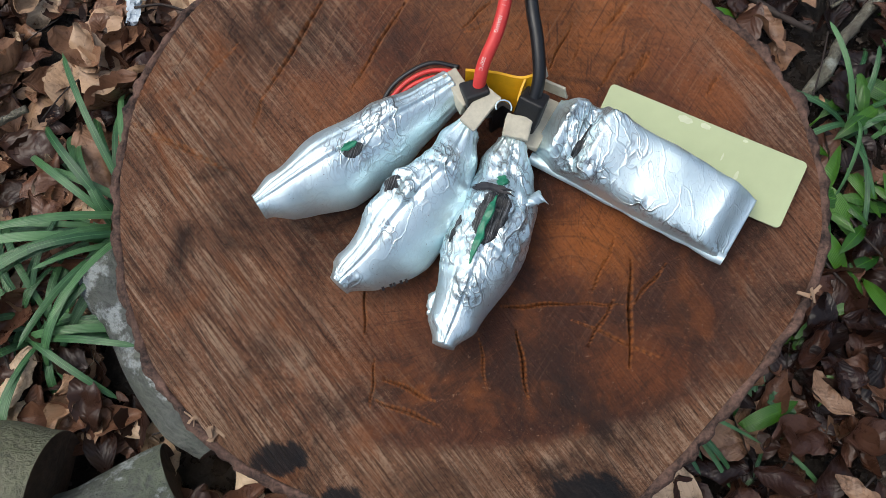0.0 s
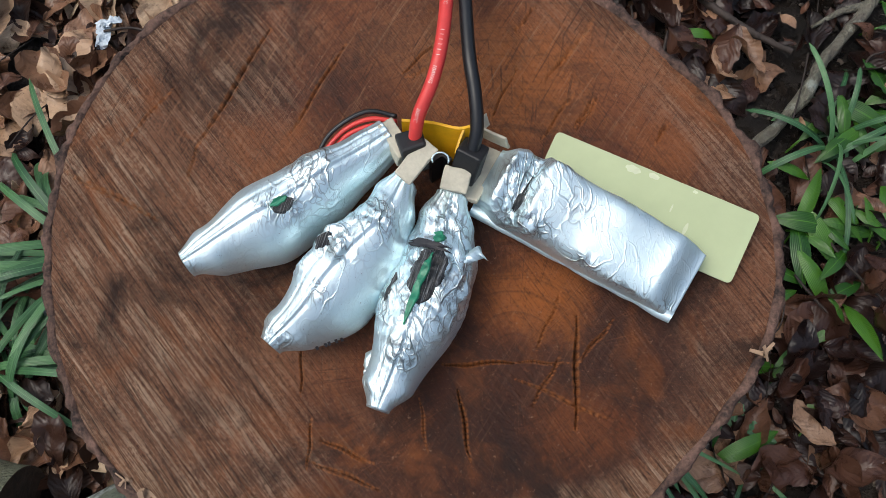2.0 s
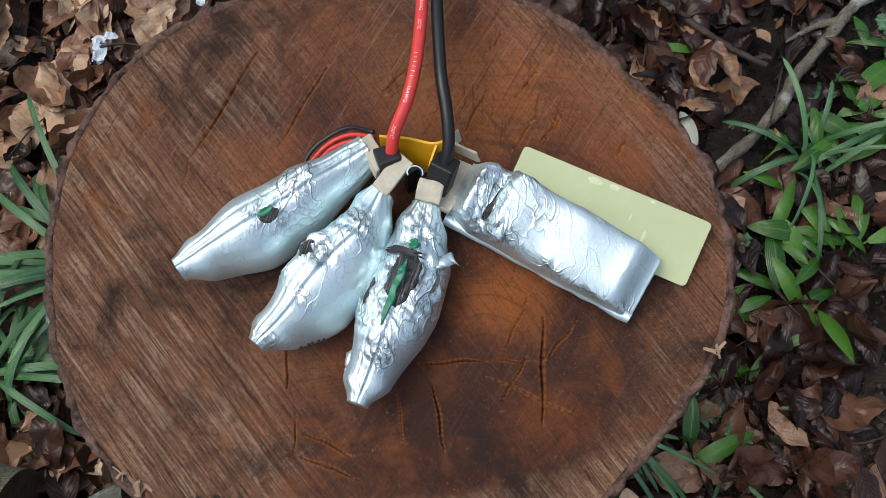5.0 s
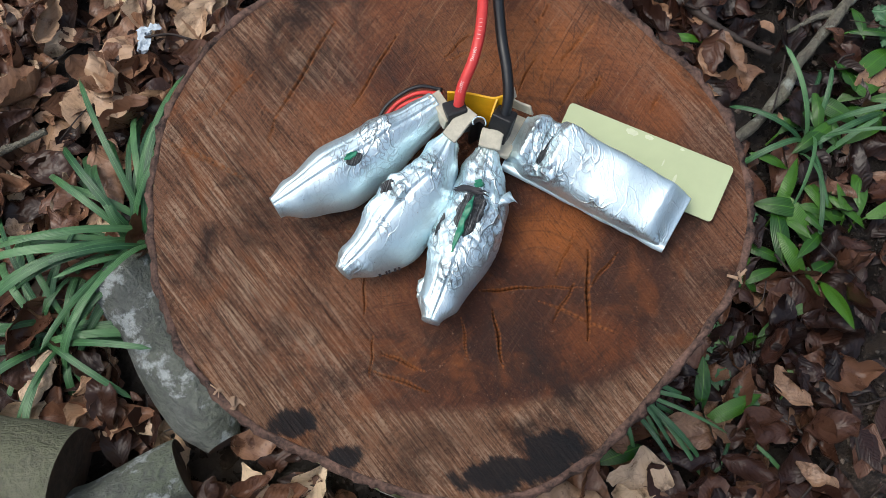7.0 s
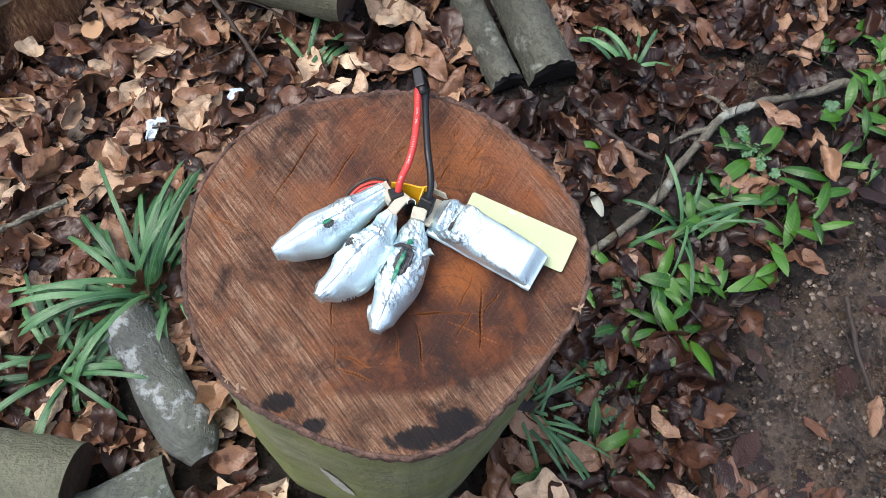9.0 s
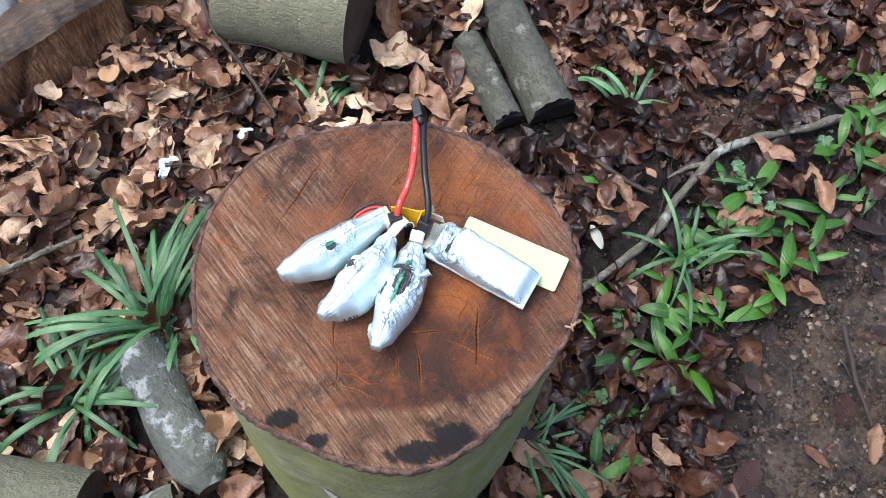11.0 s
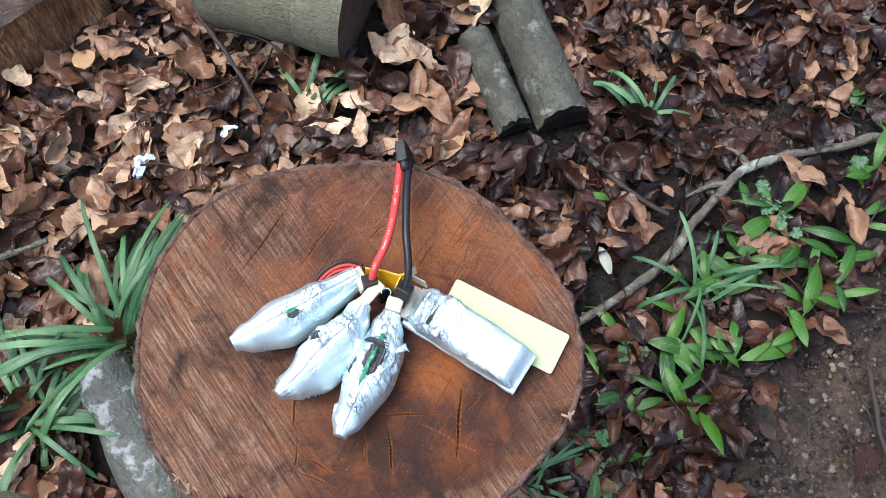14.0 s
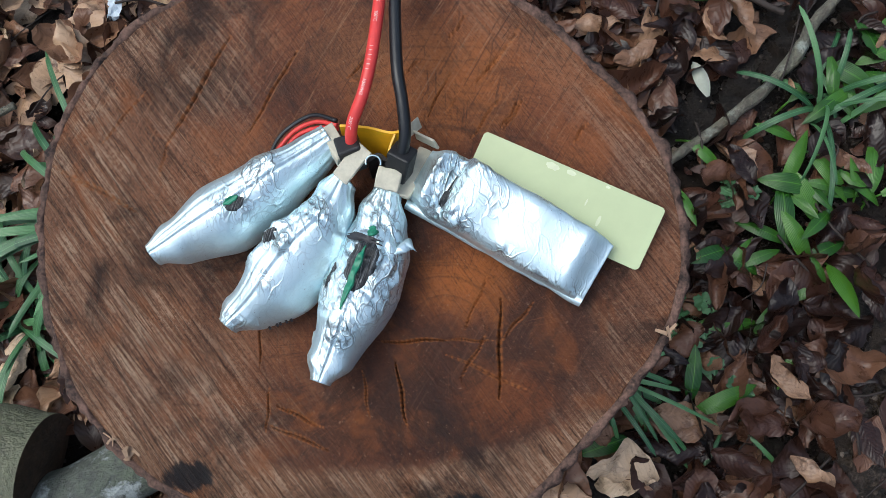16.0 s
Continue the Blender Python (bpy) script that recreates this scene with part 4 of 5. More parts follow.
v, f = bent_sheet([on_top(0.010, 0.172, 0.010), on_top(0.023, 0.171, 0.008), on_top(0.034, 0.168, 0.008), on_top(0.040, 0.168, 0.010)], 0.024, 0.0012)
mesh_part("circuit_board", v, f, YELLOW, pack, "yellow polyimide tape over the balance board", smooth=False)
v, f = bent_sheet([on_top(0.033, 0.158, 0.010), on_top(0.0345, 0.163, 0.010), on_top(0.037, 0.169, 0.010)], 0.022, 0.001)
mesh_part("board_flap", v, f, YELLOW, pack, "folded yellow tape flap", smooth=False)
# black sheet put between the terminals as the shade under the board
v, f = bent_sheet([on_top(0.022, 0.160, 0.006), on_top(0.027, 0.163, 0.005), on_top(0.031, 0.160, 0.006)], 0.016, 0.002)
mesh_part("gap_filler", v, f, BOOT, pack, "black sheet standing in for shade between the terminals", smooth=False)


def boot(place, heading, pitch, roll):
    m = Matrix.Translation(place) @ pose(0, 0, 0, roll, pitch, heading)
    bm = block(m, (0.0115, 0.0105, 0.017), 0.0012, 3)
    for w in bm.verts:
        w.co += Vector((noise.noise(w.co * 160), noise.noise(w.co * 160 + Vector((5, 0, 0))), 0)) * 0.0008
    return part("boot", bm, BOOT, pack, "black shrink boot over a solder joint", smooth=False)


boot(on_top(0.0150, 0.1655, 0.028), 18, 0, -22)
boot(on_top(0.0385, 0.1605, 0.026), -28, 0, -30)
RED_PTS = [on_top(0.0155, 0.1680, 0.032), on_top(0.0175, 0.1755, 0.041), on_top(0.0235, 0.1880, 0.046), on_top(0.0275, 0.2050, 0.046), on_top(0.0300, 0.2350, 0.036), on_top(0.0305, 0.2620, 0.023)]
BLK_PTS = [on_top(0.0395, 0.1620, 0.030), on_top(0.0418, 0.1710, 0.036), on_top(0.0408, 0.1850, 0.040), on_top(0.0385, 0.2010, 0.041), on_top(0.0370, 0.2350, 0.034), on_top(0.0370, 0.2620, 0.022)]
red_path = spline(RED_PTS, 70)
v, f = tube_data(red_path, 0.0029, 18)
red_wire = mesh_part("wire", v, f, RED, pack, "thick red silicone wire with pale print")
v, f = tube_data(spline(BLK_PTS, 70), 0.0029, 18)
mesh_part("wire", v, f, BLACK, pack, "thick black silicone wire")


def wire_print(text, at, size=0.0022):
    """Letters wrapped on the upper side of the red wire, starting at a share of its length."""
    cu = bpy.data.curves.new("print", "FONT")
    cu.body, cu.size, cu.align_y = text, size, "CENTER"
    tmp = new("print", cu)
    me = bpy.data.meshes.new_from_object(tmp.evaluated_get(bpy.context.evaluated_depsgraph_get()))
    bpy.data.objects.remove(tmp)
    lens = [0.0]
    for a, b in zip(red_path, red_path[1:]):
        lens.append(lens[-1] + (b - a).length)
    for w in me.vertices:
        d = min(max(at * lens[-1] - w.co.x, 0.0), lens[-1] * 0.999)
        k = max(i for i in range(len(lens)) if lens[i] <= d)
        k = min(k, len(red_path) - 2)
        g = (d - lens[k]) / (lens[k + 1] - lens[k])
        p = red_path[k].lerp(red_path[k + 1], g)
        t = (red_path[k + 1] - red_path[k]).normalized()
        rt = t.cross(Vector((0, 0, 1))).normalized()
        up = rt.cross(t)
        a = w.co.y / 0.0029 - 0.1
        w.co = p + (rt * math.sin(a) + up * math.cos(a)) * 0.00302
    me.materials.append(PRINT)
    ob = new("print", me)
    ob.parent = red_wire
    tagged(ob, "pale printed letters")


wire_print("200\u00b0C", 0.16)
wire_print("10AWG", 0.33)
for bar in (0.37, 0.39, 0.41, 0.43, 0.45, 0.47):
    wire_print("I", bar)
wire_print("200\u00b0C", 0.64)
wire_print("10AWG", 0.76)
for bar in (0.81, 0.83, 0.85, 0.87, 0.89, 0.91):
    wire_print("I", bar)

m = Matrix.Translation(on_top(0.0335, 0.2690, 0.0215)) @ pose(0, 0, 0, -8, 68, 3)
conn = part("connector", block(m, (0.0165, 0.016, 0.0085), 0.0010, 2), BLACK, pack, "black moulded power connector")
for gx in (-0.0035, 0.0035):
    mm = m @ Matrix.Translation((gx, -0.0095, 0)) @ pose(0, 0, 0, 90, 0, 0)
    bm = bmesh.new()
    bmesh.ops.create_cone(bm, cap_ends=True, segments=20, radius1=0.0036, radius2=0.0034, depth=0.010, matrix=mm)
    part("shrink_sleeve", bm, BOOT, conn, "black shrink sleeve", smooth=True)
part("connector_lip", block(m @ Matrix.Translation((0, 0.0085, 0)), (0.0150, 0.004, 0.0072), 0.0006, 2), BOOT, conn)
for gy in (-0.003, 0.000, 0.003):
    part("connector_rib", block(m @ Matrix.Translation((0, gy, 0.0044)), (0.0160, 0.0011, 0.0010), 0.0003, 1), BLACK, conn)

# thin balance leads behind the first cell
for dh, off, mat, lab in ((0.012, 0.0, BLACK, "thin black balance lead"), (0.010, -0.0026, RED, "thin red balance lead"), (0.008, -0.005, RED, "thin red balance lead")):
    pts = [on_top(-0.031, 0.168, dh), on_top(-0.025 - off * 0.4, 0.179 + off, dh + 0.002), on_top(-0.016, 0.1860 + off, dh + 0.003), on_top(-0.005, 0.1885 + off, dh + 0.006), on_top(0.007, 0.183 + off * 0.5, dh + 0.012)]
    v, f = tube_data(spline(pts, 30), 0.0011, 10)
    mesh_part("balance_lead", v, f, mat, pack, lab)
loop = [on_top(0.0265 + 0.0035 * math.cos(a), 0.1590 + 0.003 * math.sin(a), 0.034 + 0.002 * math.sin(a * 0.5)) for a in np.linspace(-0.4, 3.6, 14)]
v, f = tube_data(loop, 0.0004, 6)
mesh_part("bare_wire", v, f, FOIL, pack, "thin bare silver wire loop")
part("paper_scrap", block(Matrix.Translation(on_top(0.0445, 0.1790, 0.020)) @ pose(0, 0, 0, 50, 25, 50), (0.010, 0.006, 0.0005), 0.0002, 1), TAPE, pack, "torn whitish paper scrap")
for k in range(5):
    bar = Vector((-0.0245 + 0.0024 * k, 0.0800 + 0.0012 * k, 0))
    w = min(v2, key=lambda q: (q.x - bar.x) ** 2 + (q.y - bar.y) ** 2 + (q.z < top_z(q.x, q.y, 0.012)) * 1.0)
    part("print_mark", block(Matrix.Translation(w + Vector((0.0002, -0.0005, 0.0004))) @ pose(0, 0, 0, 50, 0, 25), (0.0012, 0.0022, 0.0003)), INK, c2, "small black print bar")

# ---- loose plate ----
pl = thing("laminate_plate", (0.1155, 0.1465, top_z(0.1155, 0.1465)), "pale green laminate plate with chipped edges lying under a cell", "plate")
slope = Matrix.Rotation(math.atan(TA) * -1, 4, "Y") @ Matrix.Rotation(math.atan(TB), 4, "X")
bm = block(Matrix.Translation((0, 0, 0.0016)), (0.0955, 0.0325, 0.0016), 0.0)
bmesh.ops.bevel(bm, geom=[e for e in bm.edges if abs(e.verts[0].co.z - e.verts[1].co.z) > 0.001], offset=0.0022, segments=4, profile=0.5, affect="EDGES")
plate = part("board", bm, PLATE, pl)
for cx, cy, cw, ch in ((-0.010, 0.0135, 0.009, 0.004), (-0.0005, 0.0142, 0.006, 0.003), (0.0185, 0.0148, 0.003, 0.0016), (0.021, -0.002, 0.0022, 0.007), (0.012, 0.004, 0.0010, 0.005)):
    vs = [(cx + cw / 2 * math.cos(a) * (0.8 + 0.3 * noise.noise((a * 2, cx * 90, 0))), cy + ch / 2 * math.sin(a) * (0.8 + 0.3 * noise.noise((a * 2, 4, cy * 90))), 0.00252) for a in np.linspace(0, 6.28, 22, endpoint=False)]
    vs += [(x, y, 0.00235) for x, y, z in vs]
    fs = [tuple(range(22))] + [(i, 22 + i, 22 + (i + 1) % 22, (i + 1) % 22) for i in range(22)]
    mesh_part("chip_mark", vs, fs, CHIPPED, pl, "paler chipped spot", smooth=False)
pl.rotation_mode = "QUATERNION"
pl.rotation_quaternion = (slope @ Matrix.Rotation(math.atan2(-0.042, 0.085), 4, "Z")).to_quaternion()

# ---- logs ----
def log(name, a, b, radius, mat, label, seed=0.0, group="", lump=0.10, slant=0.0, broken=0.0):
    a, b = Vector(a), Vector(b)
    base = (a + b) / 2
    base.z = min(a.z, b.z) - radius
    root = thing(name, base, label, "log", group)
    n = 46
    path = [a.lerp(b, i / n) - base for i in range(n + 1)]
    d = (b - a).normalized()
    sd = Vector((-d.y, d.x, 0)).normalized()
    path = [p + sd * 0.05 * radius * noise.noise((i * 0.12, seed, 0)) for i, p in enumerate(path)]
    v, f = tube_data(path, lambda s: radius * (1 - broken * max(0.0, (s - 0.80) / 0.20) ** 2), 60, False, lump, seed)
    for i in range(n + 1):
        for k in range(60):
            q = v[i * 60 + k]
            v[i * 60 + k] = q + d * slant * (i / n) ** 4 * (q - path[i]).dot(sd)
    mesh_part("bark", v, f, mat, root)
    for end, p, s in ((0, path[0], -1), (n, path[-1], 1)):
        ring = [v[end * 60 + k] for k in range(60)]
        inner = [p + (q - p) * 0.94 - d * s * 0.004 + d * s * 0.003 * noise.noise(q * 60) for q in ring]
        core = p - d * s * 0.002
        vs = ring + inner + [core]
        fs = []
        for k in range(60):
            e = (k + 1) % 60
            quad, tri = (k, e, 60 + e, 60 + k), (60 + k, 60 + e, 120)
            fs += [quad if s > 0 else quad[::-1], tri if s > 0 else tri[::-1]]
        mesh_part("cut_end", vs, fs, ENDGRAIN, root, "dark damp sawn end")
    return root


log("log", (-0.352, 0.222, 0.036), (-0.224, 0.034, 0.030), 0.0365, BARK_LICHEN, "short mossy log with white lichen beside the chopping block", seed=2, lump=0.16, broken=0.5)
log("log", (-0.62, 0.030, 0.045), (-0.375, -0.010, 0.045), 0.062, BARK_DULL, "smooth greenish beech log end on the leaves", seed=5)
log("log", (-0.264, 0.008, 0.030), (-0.430, -0.075, 0.030), 0.034, BARK_LICHEN, "small lichen-covered log piece", seed=8, lump=0.16)
log("log", (-0.258, 0.848, 0.092), (-0.050, 0.802, 0.092), 0.104, BARK_LOG, "thick pale grey beech log lying on leaves", seed=11, lump=0.07, slant=0.16)
log("log", (0.09, 1.065, 0.05), (0.37, 1.045, 0.05), 0.065, ENDGRAIN, "dark rotting log at the back", seed=13)


def split_log(a, b, w, h, label, seed):
    """A cleft half log: bark outside, torn flat faces inside."""
    a, b = Vector(a), Vector(b)
    base = (a + b) / 2
    base.z = 0
    root = thing("split_log", base, label, "log", "cleft logs behind the block")
    d = (b - a).normalized()
    sd = Vector((-d.y, d.x, 0))
    n, ring = 50, 30
    vs, fs = [], []
    for i in range(n + 1):
        c = a.lerp(b, i / n) - base
        for k in range(ring):
            t = math.pi * k / (ring - 1)
            q = c + sd * w * math.cos(t) + Vector((0, 0, h * math.sin(t) ** 0.7))
            q += (sd * math.cos(t) + Vector((0, 0, 1)) * math.sin(t)) * 0.06 * w * noise.noise(q * 30 + Vector((seed, 0, 0)))
            q += d * 0.006 * noise.noise(Vector((k * 0.4, seed, i > n / 2))) * (i in (0, n))
            vs.append(q)
    for i in range(n):
        for k in range(ring - 1):
            p = i * ring + k
            fs.append((p, p + 1, p + ring + 1, p + ring))
    mesh_part("bark", vs, fs, BARK_GREY, root)
    for e, flip in ((0, False), (n, True)):
        rim = [vs[e * ring + k] for k in range(ring)]
        mid = sum(rim, Vector()) / ring
        vv = rim + [mid]
        ff = [((k, k + 1, ring) if flip else (k + 1, k, ring)) for k in range(ring - 1)] + [((ring - 1, 0, ring) if flip else (0, ring - 1, ring))]
        mesh_part("cut_end", vv, ff, DARKEND, root, "black damp end", smooth=False)
    return root


split_log((0.150, 0.960, 0.012), (0.266, 0.642, 0.012), 0.040, 0.056, "grey cleft log with a dark wet end", 1.0)
split_log((0.124, 0.790, 0.010), (0.192, 0.628, 0.010), 0.027, 0.040, "narrow grey cleft log beside a wider one", 4.0)


def chunk(name, place, size, turn, mat, label, seed, category="wood"):
    """A rough cleft lump of wood or stone."""
    bm = bmesh.new()
    bmesh.ops.create_icosphere(bm, subdivisions=5, radius=1.0)
    for w in bm.verts:
        c = w.co
        c = Vector([math.copysign(abs(q) ** 0.55, q) for q in c])
        c *= 1 + 0.16 * noise.noise(c * 1.6 + Vector((seed, 0, 0))) + 0.05 * noise.noise(c * 6 + Vector((seed, 3, 0))) + 0.03 * noise.noise(Vector((c.x * 2, c.y * 16, c.z * 16)))
        w.co = Vector((c.x * size[0], c.y * size[1], c.z * size[2]))
    ob = part(name, bm, mat, None, smooth=True)
    ob.matrix_world = Matrix.Translation(place) @ pose(0, 0, 0, *turn)
    return tagged(ob, label, category)


# a cleft length: a torn face in front, a worn top, dark bark at its end
cleft = thing("cleft_wood", (-0.545, 0.665, 0), "dark wet cleft length of beech showing torn grain", "wood")
cleft.rotation_euler = (0, 0, math.atan2(0.61, 0.79))
LONG = [(-0.26, -0.010, 0.085, 0.060), (-0.115, 0.000, 0.095, 0.062), (0.0, 0.000, 0.110, 0.100), (0.08, -0.006, 0.118, 0.085), (0.140, -0.018, 0.108, 0.050), (0.162, -0.034, 0.080, 0.030)]


def cleft_at(s):
    """Front line, height and depth of the cleft length at a place along it."""
    return tuple(float(np.interp(s, [q[0] for q in LONG], [q[k] for q in LONG])) for k in (1, 2, 3))


def cleft_sheet(name, where, mat, label, cols=90, rows=34):
    vs, fs = [], []
    for i in range(cols + 1):
        s = -0.26 + 0.422 * i / cols
        front, high, deep = cleft_at(s)
        for j in range(rows + 1):
            x, y, z = where(s, j / rows, front, high, deep)
            q = Vector((x, y, z))
            torn_ = 0.010 * noise.noise((x * 14, z * 9, y * 9)) + 0.004 * noise.noise((x * 90, z * 14, y * 14))
            crack = 0.018 * math.exp(-((x + 0.035 - 0.5 * (z - 0.05)) / 0.007) ** 2)
            vs.append(q + Vector((0, -torn_ + (crack if name == "torn_face" else 0.0), 0.5 * torn_ + 0.003 * noise.noise(q * 45))))
    k = rows + 1
    for i in range(cols):
        fs += [(i * k + j, (i + 1) * k + j, (i + 1) * k + j + 1, i * k + j + 1) for j in range(rows)]
    return mesh_part(name, vs, fs, mat, cleft, label)


cleft_sheet("torn_face", lambda s, f, a, h, d: (s, -a + 0.022 * f, -0.02 + (h + 0.02) * f), SPLIT, "torn and sawn brown face")
cleft_sheet("worn_top", lambda s, f, a, h, d: (s, -a + 0.022 + d * f, h + 0.022 * math.sin(math.pi * f) - 0.015 * f), WORN, "weathered grey-brown upper side")
cleft_sheet("bark", lambda s, f, a, h, d: (s, -a + 0.022 + d + 0.02 * f, (h - 0.015) * (1 - f) - 0.02 * f), DARKBARK, "dark wet bark")
front_, high_, deep_ = cleft_at(0.162)
ev = [(0.162, -front_, -0.02), (0.160, -front_ + 0.022, high_), (0.160, -front_ + 0.022 + deep_ / 2, high_ + 0.018), (0.162, -front_ + 0.022 + deep_, high_ - 0.015), (0.164, -front_ + 0.042 + deep_, -0.02), (0.176, -front_ + 0.02 + deep_ / 2, high_ * 0.45)]
mesh_part("cut_end", ev, [(k, (k + 1) % 5, 5) for k in range(5)], DARKBARK, cleft, "dark red-brown rounded end")
chunk("rotten_wood", (-0.425, 0.890, 0.02), (0.10, 0.045, 0.045), (0, 5, 10), PALEWOOD, "crumbling yellowish rotten wood", 7.0)
chunk("stone", (-0.680, 0.790, 0.02), (0.055, 0.06, 0.04), (5, 8, 20), STONE, "grey stone half sunk in leaves", 3.0, "stone")

# ---- branches and twigs ----
def branch(name, pts, r0, r1, mat, label, sides=()):
    pts = [(x, y, ground_z(x, y) + z + 0.018) for x, y, z in pts]
    root = thing(name, pts[0], label, "branch")
    o = Vector(pts[0])
    kn = [p - o + Vector((noise.noise(p * 26), noise.noise(p * 26 + Vector((9, 0, 0))), 0.5 * noise.noise(p * 30))) * r0 * 0.6 for p in spline(pts, 90)]
    v, f = tube_data(kn, lambda s: (r0 + (r1 - r0) * s) * (1 + 0.22 * noise.noise((s * 17, r0 * 999, 0))), 14, True, 0.30, r0 * 900)
    mesh_part("limb", v, f, mat, root)
    for sp in sides:
        sp = [(x, y, ground_z(x, y) + z + 0.018) for x, y, z in sp]
        v, f = tube_data([p - o for p in spline(sp, 20)], lambda s: r1 * (0.8 - 0.5 * s), 8, True, 0.2, 3.0)
        mesh_part("side_twig", v, f, mat, root)
    return root


branch("branch", [(0.268, 0.318, 0.000), (0.327, 0.354, 0.002), (0.372, 0.388, 0.003), (0.418, 0.431, 0.003), (0.454, 0.488, 0.003), (0.504, 0.544, 0.004), (0.543, 0.584, 0.004), (0.585, 0.600, 0.004), (0.636, 0.619, 0.003), (0.730, 0.646, 0.002), (0.800, 0.668, -0.004)],
       0.0062, 0.0072, TWIG, "fallen lichen-flecked branch lying on leaves and soil", [[(0.512, 0.556, 0.004), (0.48, 0.548, 0.003), (0.448, 0.532, -0.004)], [(0.545, 0.585, 0.006), (0.530, 0.606, 0.010), (0.505, 0.622, 0.004)]])
branch("twig", [(0.303, 0.583, 0.012), (0.339, 0.546, 0.014), (0.375, 0.515, 0.014), (0.415, 0.492, 0.010)], 0.0050, 0.0035, DARKTWIG, "short dark twig among the leaves")
branch("twig", [(-0.345, 0.92, 0.06), (-0.305, 0.786, 0.045), (-0.237, 0.691, 0.035), (-0.185, 0.615, 0.02)], 0.0045, 0.0030, DARKTWIG, "thin bent twig leaning on the leaves", [[(-0.27, 0.745, 0.04), (-0.20, 0.735, 0.04), (-0.12, 0.690, 0.03)]])
branch("twig", [(-0.60, 0.31, 0.03), (-0.52, 0.355, 0.035), (-0.45, 0.39, 0.03)], 0.0055, 0.004, TWIG, "grey lichened twig under the leaves")
branch("twig", [(-0.70, 0.555, 0.03), (-0.60, 0.555, 0.03), (-0.53, 0.558, 0.03)], 0.0016, 0.0012, PALEWOOD, "thin pale straw on the leaves")
branch("twig", [(0.685, 0.28, 0.008), (0.69, 0.20, 0.008), (0.70, 0.13, 0.006)], 0.0042, 0.003, DARKTWIG, "dark stick pressed into the mud")

# ---- greenery ----
def blade_data(base, heading, length, width, rise, droop, fold, n=10, m=2, twist=0.0, power=0.5, tip=0.9):
    """A leaf blade that leaves its base, rises and arches over."""
    vs, fs, uv = [], [], []
    dx, dy = math.cos(heading), math.sin(heading)
    p = Vector(base)
    el = rise
    for i in range(n + 1):
        s = i / n
        w = width * (math.sin(math.pi * min(1, max(0.0, 0.06 + tip * s))) ** power) * (0.02 if i == n else 1)
        t = Vector((dx * math.cos(el), dy * math.cos(el), math.sin(el)))
        sd = Vector((-dy, dx, 0))
        nn = sd.cross(t)
        a = twist * s
        sd2 = sd * math.cos(a) + nn * math.sin(a)
        nn2 = nn * math.cos(a) - sd * math.sin(a)
        for j in range(2 * m + 1):
            u = (j - m) / m
            vs.append(p + sd2 * (u * w / 2) - nn2 * (fold * w * (1 - abs(u))) * -1)
            uv.append((0.5 + u / 2, s))
        p = p + t * (length / n)
        el -= droop / n
    k = 2 * m + 1
    for i in range(n):
        for j in range(2 * m):
            a = i * k + j
            fs.append((a, a + 1, a + k + 1, a + k))
    return vs, fs, uv


def strap_clump(x, y, count, length, width, toward, spread, label, seed, rise=(0.5, 1.25)):
    rnd = random.Random(seed)
    z = ground_z(x, y) + 0.012
    root = thing("strap_leaf_plant", (x, y, z), label, "plant", "strap-leaved plants")
    for i in range(count):
        h = radians(toward + rnd.uniform(-spread, spread))
        L = length * rnd.uniform(0.6, 1.1)
        v, f, uv = blade_data((rnd.uniform(-1, 1) * 0.018, rnd.uniform(-1, 1) * 0.018, -0.004), h, L, width * rnd.uniform(0.65, 1.0), rnd.uniform(*rise) + 0.2, rnd.uniform(1.3, 2.9), -0.16, 14, 1, rnd.uniform(-0.7, 0.7), 0.30, 0.86)
        mesh_part("leaf", v, f, STRAP, root, uvs=uv)
    return root


strap_clump(-0.326, 0.262, 66, 0.225, 0.0100, 142, 104, "dense clump of grey-green strap leaves beside a mossy log", 1, (0.25, 1.3))
strap_clump(-0.305, 0.258, 12, 0.13, 0.0090, 20, 150, "short strap leaves at the foot of a dense clump", 21)
strap_clump(-0.425, 0.158, 34, 0.165, 0.0095, 215, 165, "smaller clump of drooping strap leaves", 2, (0.35, 1.0))
strap_clump(-0.126, 0.640, 5, 0.13, 0.0095, 100, 110, "a few strap leaves behind the chopping block", 3, (0.7, 1.2))
strap_clump(0.392, 0.662, 9, 0.15, 0.0095, 75, 80, "thin tuft of strap leaves among dead leaves", 4, (0.75, 1.25))
strap_clump(0.455, 0.385, 16, 0.125, 0.0075, -40, 170, "arching strap leaves among wild garlic", 5, (0.4, 1.1))
strap_clump(0.200, 0.100, 26, 0.135, 0.0064, 0, 75, "strap leaves pushed over at the foot of the block", 6, (0.35, 1.0))
strap_clump(0.345, 0.050, 3, 0.11, 0.0062, 0, 130, "single limp strap leaves on bare soil", 7, (0.05, 0.3))


